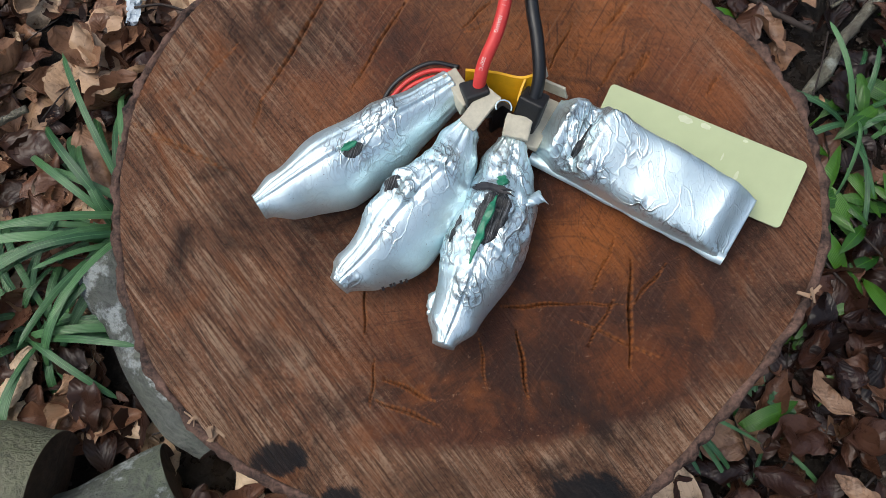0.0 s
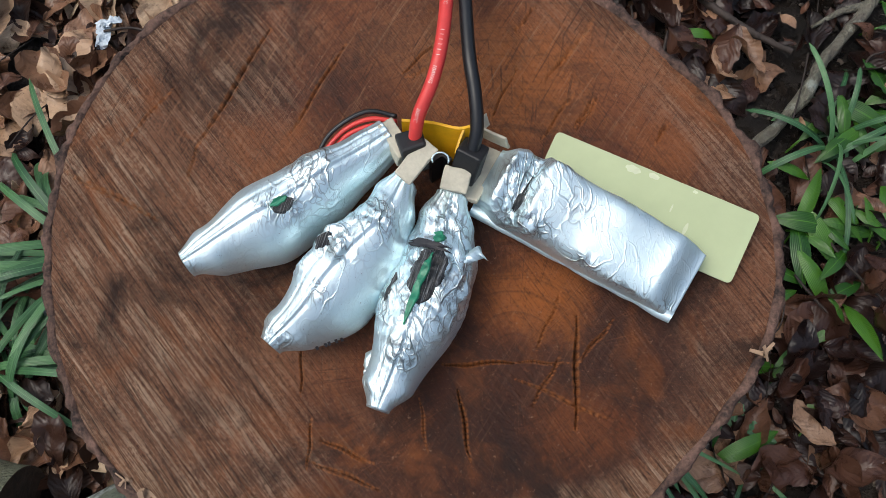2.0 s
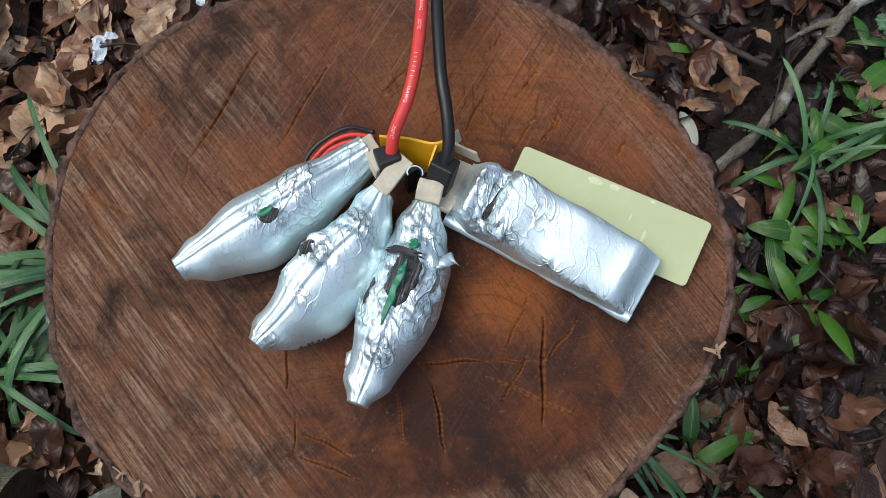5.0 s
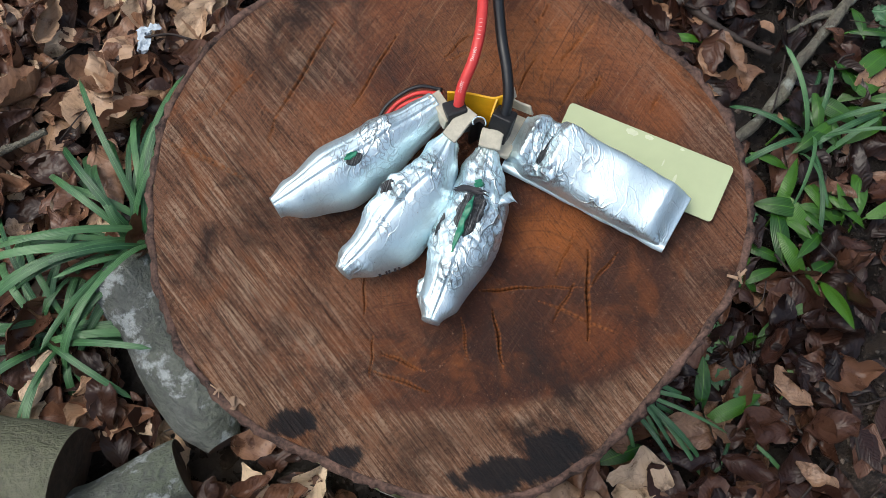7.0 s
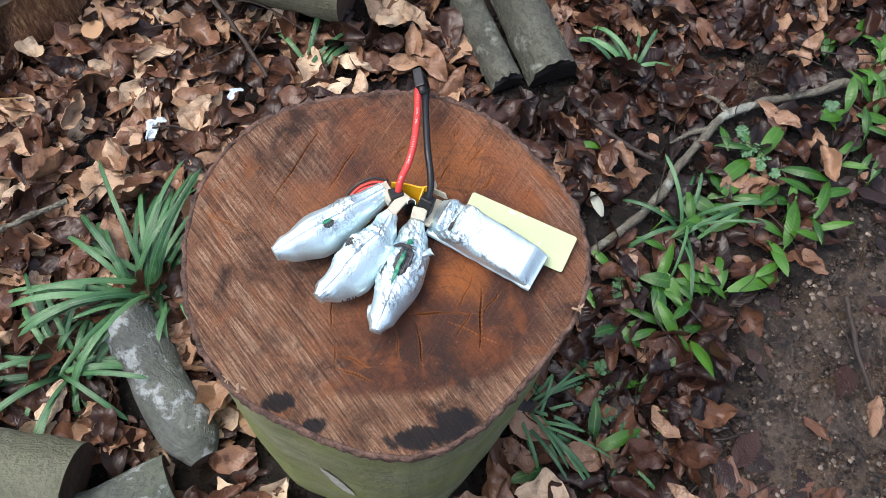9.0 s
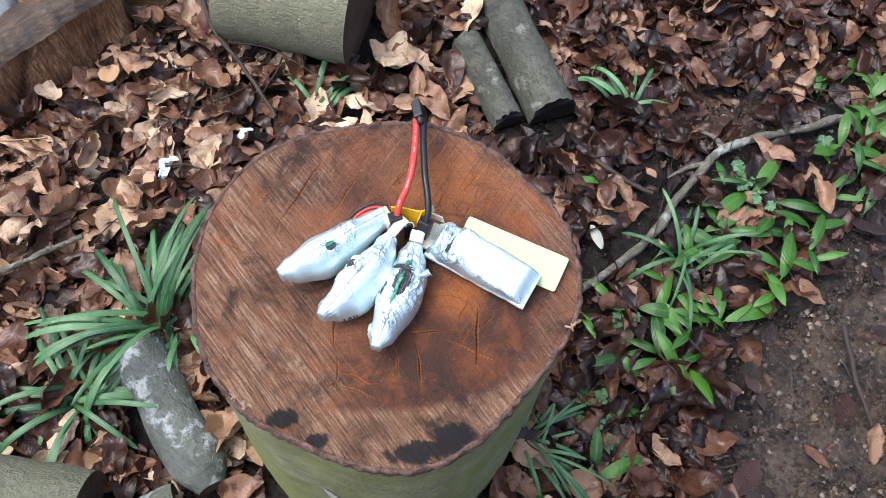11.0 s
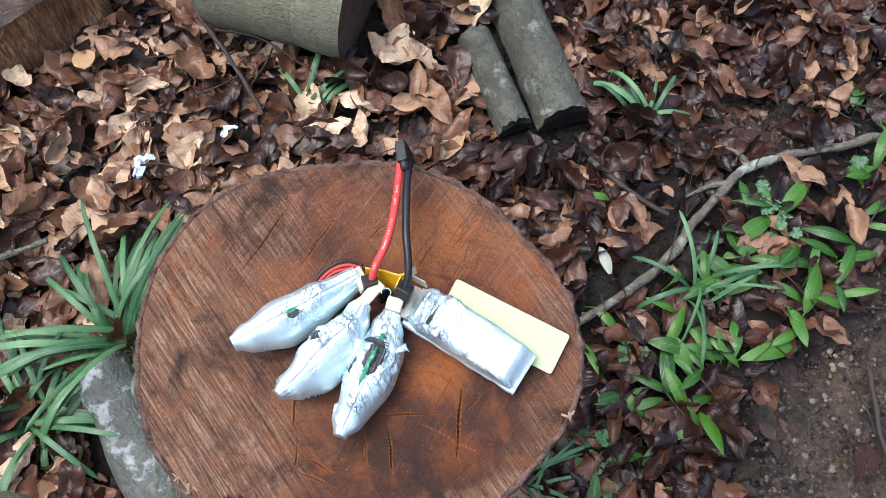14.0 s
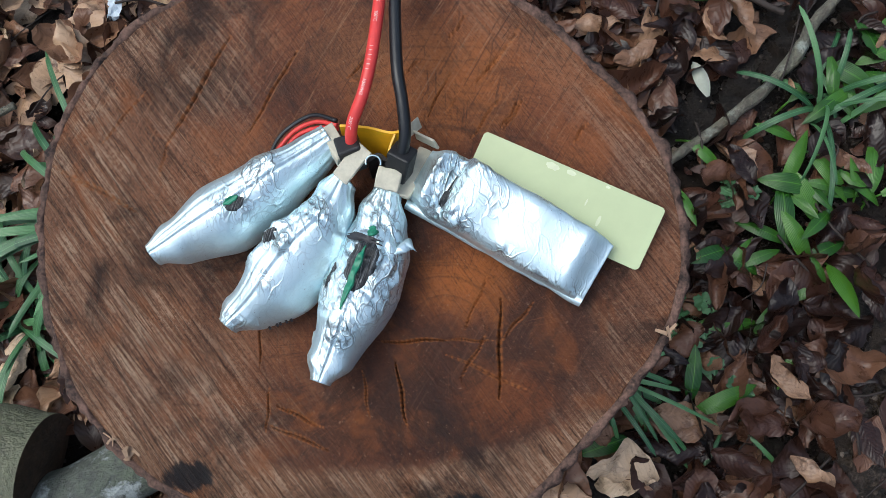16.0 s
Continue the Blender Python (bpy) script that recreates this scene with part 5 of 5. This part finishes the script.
def garlic(leaves, label, seed):
    rnd = random.Random(seed)
    x0, y0 = leaves[0][0], leaves[0][1]
    z0 = ground_z(x0, y0)
    root = thing("wild_garlic", (x0, y0, z0), label, "plant", "wild garlic plants")
    for cx, cy, head, L in leaves:
        L *= 1.25
        h = radians(head)
        bx, by = cx - math.cos(h) * L * 0.5, cy - math.sin(h) * L * 0.5
        v, f, uv = blade_data((bx - x0, by - y0, ground_z(bx, by) - z0 + 0.020), h, L, L * rnd.uniform(0.22, 0.32), rnd.uniform(0.30, 0.75), rnd.uniform(0.6, 1.2), -0.10, 12, 2, rnd.uniform(-0.5, 0.5), 0.85, 0.93)
        mesh_part("leaf", v, f, GARLIC, root, uvs=uv)
        stalk = spline([Vector((bx - x0 - math.cos(h) * 0.014, by - y0 - math.sin(h) * 0.014, ground_z(bx, by) - z0 - 0.006)), Vector(v[2])], 4)
        sv_, sf_ = tube_data(stalk, 0.0013, 6)
        mesh_part("stalk", sv_, sf_, GARLIC, root, uvs=[(0.3, 0.5)] * len(sv_))
    return root


GL = "wild garlic plant with broad bright green leaves"
NEAR = [
    [(0.313, 0.520, 175, 0.040)], [(0.324, 0.327, -45, 0.045)], [(0.297, 0.270, -70, 0.042)], [(0.405, 0.296, 170, 0.055), (0.378, 0.246, 155, 0.050)],
    [(0.317, 0.218, 200, 0.045), (0.355, 0.223, 50, 0.038)], [(0.445, 0.225, 25, 0.042), (0.432, 0.205, 120, 0.030)], [(0.455, 0.174, -75, 0.056)],
    [(0.332, 0.146, 182, 0.058), (0.375, 0.150, 60, 0.03)]]
LOW = [[(0.398, 0.106, 70, 0.042)], [(0.330, 0.067, 24, 0.062), (0.296, 0.096, 85, 0.052)], [(0.215, 0.160, 50, 0.048)], [(0.205, 0.020, 20, 0.05)], [(0.41, 0.185, 100, 0.026), (0.42, 0.178, 20, 0.03)]]
MIDDLE = [
    [(0.416, 0.325, 65, 0.060), (0.453, 0.302, -55, 0.058), (0.395, 0.355, 160, 0.04)], [(0.554, 0.298, 16, 0.080), (0.500, 0.318, 80, 0.055), (0.485, 0.29, -40, 0.05)],
    [(0.481, 0.419, -35, 0.058), (0.528, 0.401, -40, 0.056), (0.564, 0.427, -12, 0.056)], [(0.614, 0.394, 72, 0.066), (0.587, 0.339, -70, 0.040), (0.575, 0.385, 150, 0.045)],
    [(0.672, 0.436, 62, 0.062), (0.697, 0.447, 15, 0.05), (0.680, 0.385, 5, 0.045)]]
UPPER = [
    [(0.609, 0.539, 52, 0.066), (0.544, 0.483, 38, 0.070), (0.533, 0.536, -85, 0.04)], [(0.520, 0.445, 200, 0.05), (0.505, 0.462, 120, 0.045)],
    [(0.742, 0.533, 30, 0.05), (0.705, 0.575, 200, 0.05)], [(0.790, 0.556, -35, 0.05), (0.775, 0.500, 60, 0.045)], [(0.842, 0.679, 25, 0.06), (0.834, 0.621, 5, 0.065), (0.80, 0.63, 80, 0.05)],
    [(0.798, 0.763, 55, 0.055), (0.745, 0.735, 70, 0.04)], [(0.870, 0.745, 30, 0.06)], [(0.893, 0.960, 45, 0.09)], [(0.655, 0.475, -20, 0.06), (0.63, 0.455, 160, 0.05)]]
extra = random.Random(12)
FILL = []
for i in range(26):
    cx, cy = extra.choice(((0.50, 0.36), (0.62, 0.42), (0.56, 0.47), (0.78, 0.60), (0.42, 0.24), (0.80, 0.70)))
    cx, cy = cx + extra.gauss(0, 0.045), cy + extra.gauss(0, 0.045)
    a = extra.uniform(0, 360)
    FILL.append([(cx, cy, a, extra.uniform(0.035, 0.062)), (cx + 0.02, cy + 0.008, a + extra.uniform(40, 120), extra.uniform(0.03, 0.055))])
for i, leaves in enumerate(NEAR + LOW + MIDDLE + UPPER + FILL):
    garlic(leaves, GL, 100 + i)


def ground_ivy(x, y, count, spread, seed):
    rnd = random.Random(seed)
    z = ground_z(x, y)
    root = thing("ground_ivy", (x, y, z), "low weed with small round scalloped leaves", "plant", "low weeds")
    for i in range(count):
        cx, cy, cz = rnd.uniform(-spread, spread), rnd.uniform(-spread, spread), rnd.uniform(0.012, 0.03)
        r = rnd.uniform(0.0065, 0.0105)
        tilt = Euler((rnd.uniform(-0.4, 0.4), rnd.uniform(-0.4, 0.4), rnd.uniform(0, 6.3))).to_matrix()
        vs = [Vector((cx, cy, cz))]
        uv = [(0.5, 0.5)]
        for k in range(28):
            a = 2 * math.pi * k / 28
            q = r * (1 + 0.10 * math.cos(8 * a)) * (0.55 if k == 14 else 1)
            vs.append(vs[0] + tilt @ Vector((q * math.cos(a), q * math.sin(a), 0.0018 * math.cos(4 * a) + 0.002)))
            uv.append((0.5 + 0.5 * math.cos(a), 0.5 + 0.5 * math.sin(a)))
        mesh_part("leaf", vs, [(0, 1 + k, 1 + (k + 1) % 28) for k in range(28)], IVY, root, uvs=uv)
        sv_, sf_ = tube_data(spline([Vector((cx * 0.4, cy * 0.4, -0.004)), Vector((cx, cy, cz))], 4), 0.0006, 5)
        mesh_part("stalk", sv_, sf_, IVY, root, uvs=[(0.3, 0.5)] * len(sv_))


for i, (gx, gy, gc, gs) in enumerate(((0.298, 0.155, 9, 0.022), (0.305, 0.105, 5, 0.016), (0.578, 0.500, 8, 0.026), (0.560, 0.545, 4, 0.012), (0.712, 0.605, 6, 0.016), (0.345, 0.075, 5, 0.016), (0.355, 0.285, 4, 0.018))):
    ground_ivy(gx, gy, gc, gs, 50 + i)

# ---- small litter ----
def scrap(x, y, size, label, seed, name="white_scrap"):
    rnd = random.Random(seed)
    root = thing(name, (x, y, ground_z(x, y) + 0.034), label, "litter")
    for head, long, wide in ((0.1, 1.1, 0.42), (4.5, 1.1, 0.45), (2.6, 0.5, 0.40)):
        v, f, uv = blade_data((rnd.uniform(-1, 1) * size * 0.15 - math.cos(head) * size * 0.3, rnd.uniform(-1, 1) * size * 0.15 - math.sin(head) * size * 0.2, 0), head, size * long, size * wide, rnd.uniform(0.1, 0.4), rnd.uniform(0, 1.2), 0.1, 12, 3, 0.4, 0.2, 0.9)
        v = [q + Vector((noise.noise(q * 260), noise.noise(q * 260 + Vector((9, 0, 0))), noise.noise(q * 190 + Vector((0, 9, 0))))) * size * 0.13 for q in v]
        mesh_part("shred", v, f, WHITE, root, smooth=False)


scrap(-0.348, 0.527, 0.030, "crumpled bluish-white scrap on dead leaves", 1)
scrap(-0.239, 0.590, 0.020, "whitish smear of litter on a leaf", 2)
v, f, uv = blade_data((0, 0, 0), 1.9, 0.045, 0.016, 0.2, 0.5, -0.1, 10, 2, 0.3, 0.8)
ob = mesh_part("pale_leaf", v, f, plain("pale_dry_leaf", (0.36, 0.38, 0.31), 0.6, 120, 0.001, 0.25), uvs=uv)
ob.location = (0.328, 0.398, ground_z(0.328, 0.398) + 0.022)
tagged(ob, "pale whitish leaf underside beside the branch", "leaf")

v, f, uv = blade_data((0, 0, 0), 1.4, 0.034, 0.034, 0.15, 0.4, 0.05, 10, 3, 0.2, 0.45)
ob = mesh_part("bark_flake", v, f, plain("tan_flake", (0.42, 0.25, 0.13), 0.7, 120, 0.001, 0.2), uvs=uv)
ob.location = (-0.462, 0.672, ground_z(-0.462, 0.672) + 0.045)
tagged(ob, "round tan flake of bark on dead leaves", "bark")

rnd = random.Random(77)
pv, pf = [], []
for i in range(210):
    x, y = rnd.uniform(0.30, 1.05), rnd.uniform(-0.15, 0.75)
    if rnd.random() > mud(x, y):
        continue
    r = 0.0016 + 0.0075 * rnd.random() ** 4
    z = ground_z(x, y)
    o = len(pv)
    for k in range(6):
        for j in range(8):
            th, ph = math.pi * k / 5, 2 * math.pi * j / 8
            d = Vector((math.sin(th) * math.cos(ph), math.sin(th) * math.sin(ph) * 0.8, math.cos(th) * 0.6))
            pv.append(Vector((x, y, z + r * 0.25)) + d * r * (1 + 0.4 * noise.noise(d * 1.5 + Vector((i, 0, 0)))))
    for k in range(5):
        for j in range(8):
            pf.append((o + k * 8 + j, o + (k + 1) * 8 + j, o + (k + 1) * 8 + (j + 1) % 8, o + k * 8 + (j + 1) % 8))
tagged(mesh_part("pebbles", pv, pf, PEBBLE), "small pale pebbles and grit in the mud", "pebbles", kind="stuff")

cv, cf = [], []
for i in range(22000):
    x, y = rnd.uniform(0.22, 1.1), rnd.uniform(-0.2, 0.85)
    if rnd.random() > 0.15 + mud(x, y):
        continue
    q = 0.0009 + 0.0042 * rnd.random() ** 4
    o = len(cv)
    c = Vector((x, y, ground_z(x, y) + q * 0.4))
    for d in ((1, 0, 0), (0, 1, 0), (-1, 0, 0), (0, -1, 0), (0, 0, 1), (0.7, 0.7, 0.4), (-0.7, 0.6, 0.5), (-0.6, -0.7, 0.4), (0.7, -0.7, 0.5)):
        cv.append(c + Vector(d) * q * rnd.uniform(0.7, 1.3))
    cf += [(o + a, o + b, o + e) for a, b, e in ((0, 5, 4), (5, 1, 4), (1, 6, 4), (6, 2, 4), (2, 7, 4), (7, 3, 4), (3, 8, 4), (8, 0, 4))]
tagged(mesh_part("soil_crumbs", cv, cf, CRUMB, smooth=False), "dark crumbs of earth on the bare soil", "soil", kind="stuff")

tv2, tf2 = [], []
for i in range(240):
    x, y = rnd.uniform(-0.85, 1.1), rnd.uniform(-0.25, 1.25)
    if math.hypot(x - BX, y - BY) < 0.2:
        continue
    a, L = rnd.uniform(0, 6.3), rnd.uniform(0.03, 0.12)
    z = ground_z(x, y) + rnd.uniform(0.006, 0.035) * (1 - 0.8 * mud(x, y))
    dx, dy = math.cos(a) * L / 2, math.sin(a) * L / 2
    v, f = tube_data(spline([(x - dx, y - dy, z), (x + rnd.uniform(-1, 1) * 0.008, y + rnd.uniform(-1, 1) * 0.008, z + 0.004), (x + dx, y + dy, z + rnd.uniform(-0.008, 0.01))], 8), rnd.uniform(0.0006, 0.0017), 5)
    o = len(tv2)
    tv2 += v
    tf2 += [tuple(q + o for q in fc) for fc in f]
tagged(mesh_part("fine_twigs", tv2, tf2, DARKTWIG), "fine dark twigs scattered through the litter", "twigs", kind="stuff")

# ---- dead leaves ----
def dead_leaf(seed, nx, ny):
    """One curled beech leaf about 1 long, as verts, faces and uvs."""
    r = random.Random(seed)
    curl = r.choice((-1, 1)) * (r.uniform(0.8, 3.0) if r.random() < 0.6 else r.uniform(3.0, 7.0))
    bend, twist, fold = r.uniform(-1.2, 2.4), r.uniform(-1.0, 1.0), r.uniform(-0.25, 0.7)
    wid, mid = r.uniform(0.38, 0.64), r.uniform(0.75, 1.15)
    vs, uv, fs = [], [], []
    for i in range(ny + 1):
        s = i / ny
        w = wid * math.sin(math.pi * (0.02 + 0.96 * s) ** mid) ** 1.15 * 0.5 + 0.006
        for j in range(2 * nx + 1):
            u = (j - nx) / nx
            y = s - 0.5
            edge = 1 + 0.24 * noise.noise((s * 5.5, seed * 1.7, 3.0 if u > 0 else 9.0)) + 0.05 * math.sin(i * 2.4 + seed)
            x = u * w * edge
            k_ = curl * (0.7 + 0.6 * s)
            z = (1 - math.cos(k_ * x)) / k_ + fold * abs(x)
            x = math.sin(k_ * x) / k_
            z += (1 - math.cos(bend * y)) / (bend + 1e-3) * 1.1 + twist * x * y
            z += 0.005 * math.cos((s - abs(u) * 0.30) * 62) * min(1, 3 * abs(u))
            z += 0.13 * noise.noise((x * 2.6 + seed, y * 2.6, 0)) + 0.055 * noise.noise((x * 8 + seed, y * 8, 2))
            x += 0.08 * noise.noise((y * 4, seed, u * 2))
            y = math.sin(bend * y) / bend if abs(bend) > 0.05 else y
            vs.append((x, y, z))
            uv.append((0.5 + u / 2, s))
    k = 2 * nx + 1
    for i in range(ny):
        for j in range(2 * nx):
            a = i * k + j
            fs.append((a, a + 1, a + k + 1, a + k))
    return np.array(vs), fs, uv


def leaf_place(r, lo, hi, layer):
    x, y = r.uniform(*lo), r.uniform(*hi)
    a, steep = r.uniform(0, 6.3), r.random() ** 2
    tilt = Euler((r.uniform(-1, 1) * (0.15 + 0.9 * steep), r.uniform(-1, 1) * (0.15 + 0.9 * steep), a)).to_matrix()
    return x, y, tilt


KEEP_OUT = [(-0.358, 0.213, -0.233, 0.020, 0.040), (-0.62, 0.030, -0.375, -0.010, 0.055), (-0.288, -0.008, -0.430, -0.075, 0.03), (-0.258, 0.845, -0.07, 0.80, 0.070),
            (0.150, 0.960, 0.268, 0.635, 0.046), (0.124, 0.790, 0.194, 0.620, 0.036), (-0.75, 0.58, -0.46, 0.80, 0.035), (0.268, 0.318, 0.454, 0.488, 0.020), (0.454, 0.488, 0.543, 0.584, 0.020), (0.543, 0.584, 0.80, 0.668, 0.022)]


def free(x, y):
    """Whether a leaf may lie here: off the block, the logs and the branch."""
    for x0, y0, x1, y1, gap in KEEP_OUT:
        f = min(1.0, max(0.0, ((x - x0) * (x1 - x0) + (y - y0) * (y1 - y0)) / ((x1 - x0) ** 2 + (y1 - y0) ** 2)))
        if math.hypot(x - x0 - f * (x1 - x0), y - y0 - f * (y1 - y0)) < gap:
            return False
    return math.hypot(x - BX, y - BY) > 0.179


def lit_zone(x, y, r):
    m = mud(x, y)
    green = math.hypot((x - 0.52) / 0.24, (y - 0.36) / 0.26) < 1 or math.hypot((x - 0.80) / 0.12, (y - 0.62) / 0.16) < 1
    keep = 1.0 - 0.86 * m - (0.62 if green else 0)
    return r.random() < keep, m


r = random.Random(5)
shapes = [dead_leaf(s, 3, 10) for s in range(16)]
heaps = {False: ([], [], []), True: ([], [], [])}
sizes = {False: 0, True: 0}


def is_darker(x, y):
    edge = (x - 0.16 - 0.35 * max(0.0, y - 0.75) - 0.16 * noise.noise((x * 5, y * 5, 8.0))) / 0.16
    return r.random() < 0.5 + edge


def heap(number, lo, hi, small, top, bare=False):
    for i in range(number):
        x, y, tilt = leaf_place(r, lo, hi, i)
        far = math.hypot(x - 0.15, y - 0.5)
        if not free(x, y) or far > (hi[1] - lo[0]) * 0.72 + r.uniform(-0.3, 0.3) or (hi[1] - lo[0] > 2.6 and -0.9 < x < 1.2 and -0.25 < y < 1.4):
            continue
        ok, m = lit_zone(x, y, r)
        if not ok and not (bare and m > 0.3):
            continue
        L = r.uniform(*small)
        vs, fs, uv = shapes[r.randrange(16)]
        q = (vs * (L, L, L)) @ np.array(tilt).T
        if m > 0.4:
            q[:, 2] *= 0.15
        z = ground_z(x, y) + (top * r.random() + 0.003) * (1 - 0.8 * m)
        q[:, 2] = np.maximum(q[:, 2], -0.012)
        w = is_darker(x, y)
        hv, hf, hu = heaps[w]
        hv.append(q + (x, y, z))
        hf.extend([tuple(c + sizes[w] for c in fc) for fc in fs])
        hu.extend(uv)
        sizes[w] += len(vs)


heap(9600, (-0.95, 1.25), (-0.30, 1.45), (0.038, 0.080), 0.020)
shapes = [dead_leaf(s, 1, 5) for s in range(16)]
heap(4200, (-0.95, 1.25), (-0.30, 1.45), (0.010, 0.028), 0.024)
heap(700, (0.40, 1.10), (-0.22, 0.72), (0.030, 0.066), 0.004, True)
heap(2600, (0.38, 1.15), (-0.25, 0.75), (0.008, 0.040), 0.006, True)
for ring_, many in ((1.6, 3000), (2.4, 4500), (3.4, 5000), (4.6, 3500)):
    heap(many, (0.15 - ring_, 0.15 + ring_), (0.5 - ring_, 0.5 + ring_), (0.05, 0.085), 0.02)
litter = tagged(mesh_part("leaf_litter", np.concatenate(heaps[False][0]).tolist(), heaps[False][1], LEAF_ISLAND, uvs=heaps[False][2]), "thick litter of brown and tan beech leaves", "dead leaves", kind="stuff")
dark_litter = tagged(mesh_part("wet_leaf_litter", np.concatenate(heaps[True][0]).tolist(), heaps[True][1], DARK_ISLAND, uvs=heaps[True][2]), "darker beech leaves beside bare mud", "dead leaves", kind="stuff")
fine_shapes = {False: [], True: []}
for s in range(14):
    vs, fs, uv = dead_leaf(100 + s, 3, 16)
    for w, mat in ((False, LEAF_SINGLE), (True, DARK_SINGLE)):
        me_ob = mesh_part("leaf", vs.tolist(), fs, mat, uvs=uv)
        fine_shapes[w].append(me_ob.data)
        bpy.data.objects.remove(me_ob)
made = {False: 0, True: 0}
while sum(made.values()) < 540:
    x, y, tilt = leaf_place(r, (-0.72, 0.90), (-0.05, 1.0), 0)
    if not free(x, y):
        continue
    ok, m = lit_zone(x, y, r)
    if not ok or (m > 0.25 and r.random() < 0.6):
        continue
    w = is_darker(x, y) or m > 0.2
    if made[w] > 285:
        continue
    if math.hypot((x - 0.54) / 0.19, (y - 0.38) / 0.19) < 1 and r.random() < 0.85:
        continue
    if min(math.hypot(x + 0.348, y - 0.527), math.hypot(x + 0.239, y - 0.590), math.hypot(x - 0.328, y - 0.41)) < 0.045:
        continue
    ob = new("leaf", fine_shapes[w][made[w] % 14])
    ob.parent = dark_litter if w else litter
    L = r.uniform(0.050, 0.080) if w else r.uniform(0.054, 0.098)
    ob.matrix_basis = Matrix.Translation((x, y, ground_z(x, y) + 0.026 * (1 - 0.8 * m) + 0.010 * r.random())) @ tilt.to_4x4() @ Matrix.Diagonal((L, L, L * (0.2 if m > 0.4 else 1), 1))
    made[w] += 1
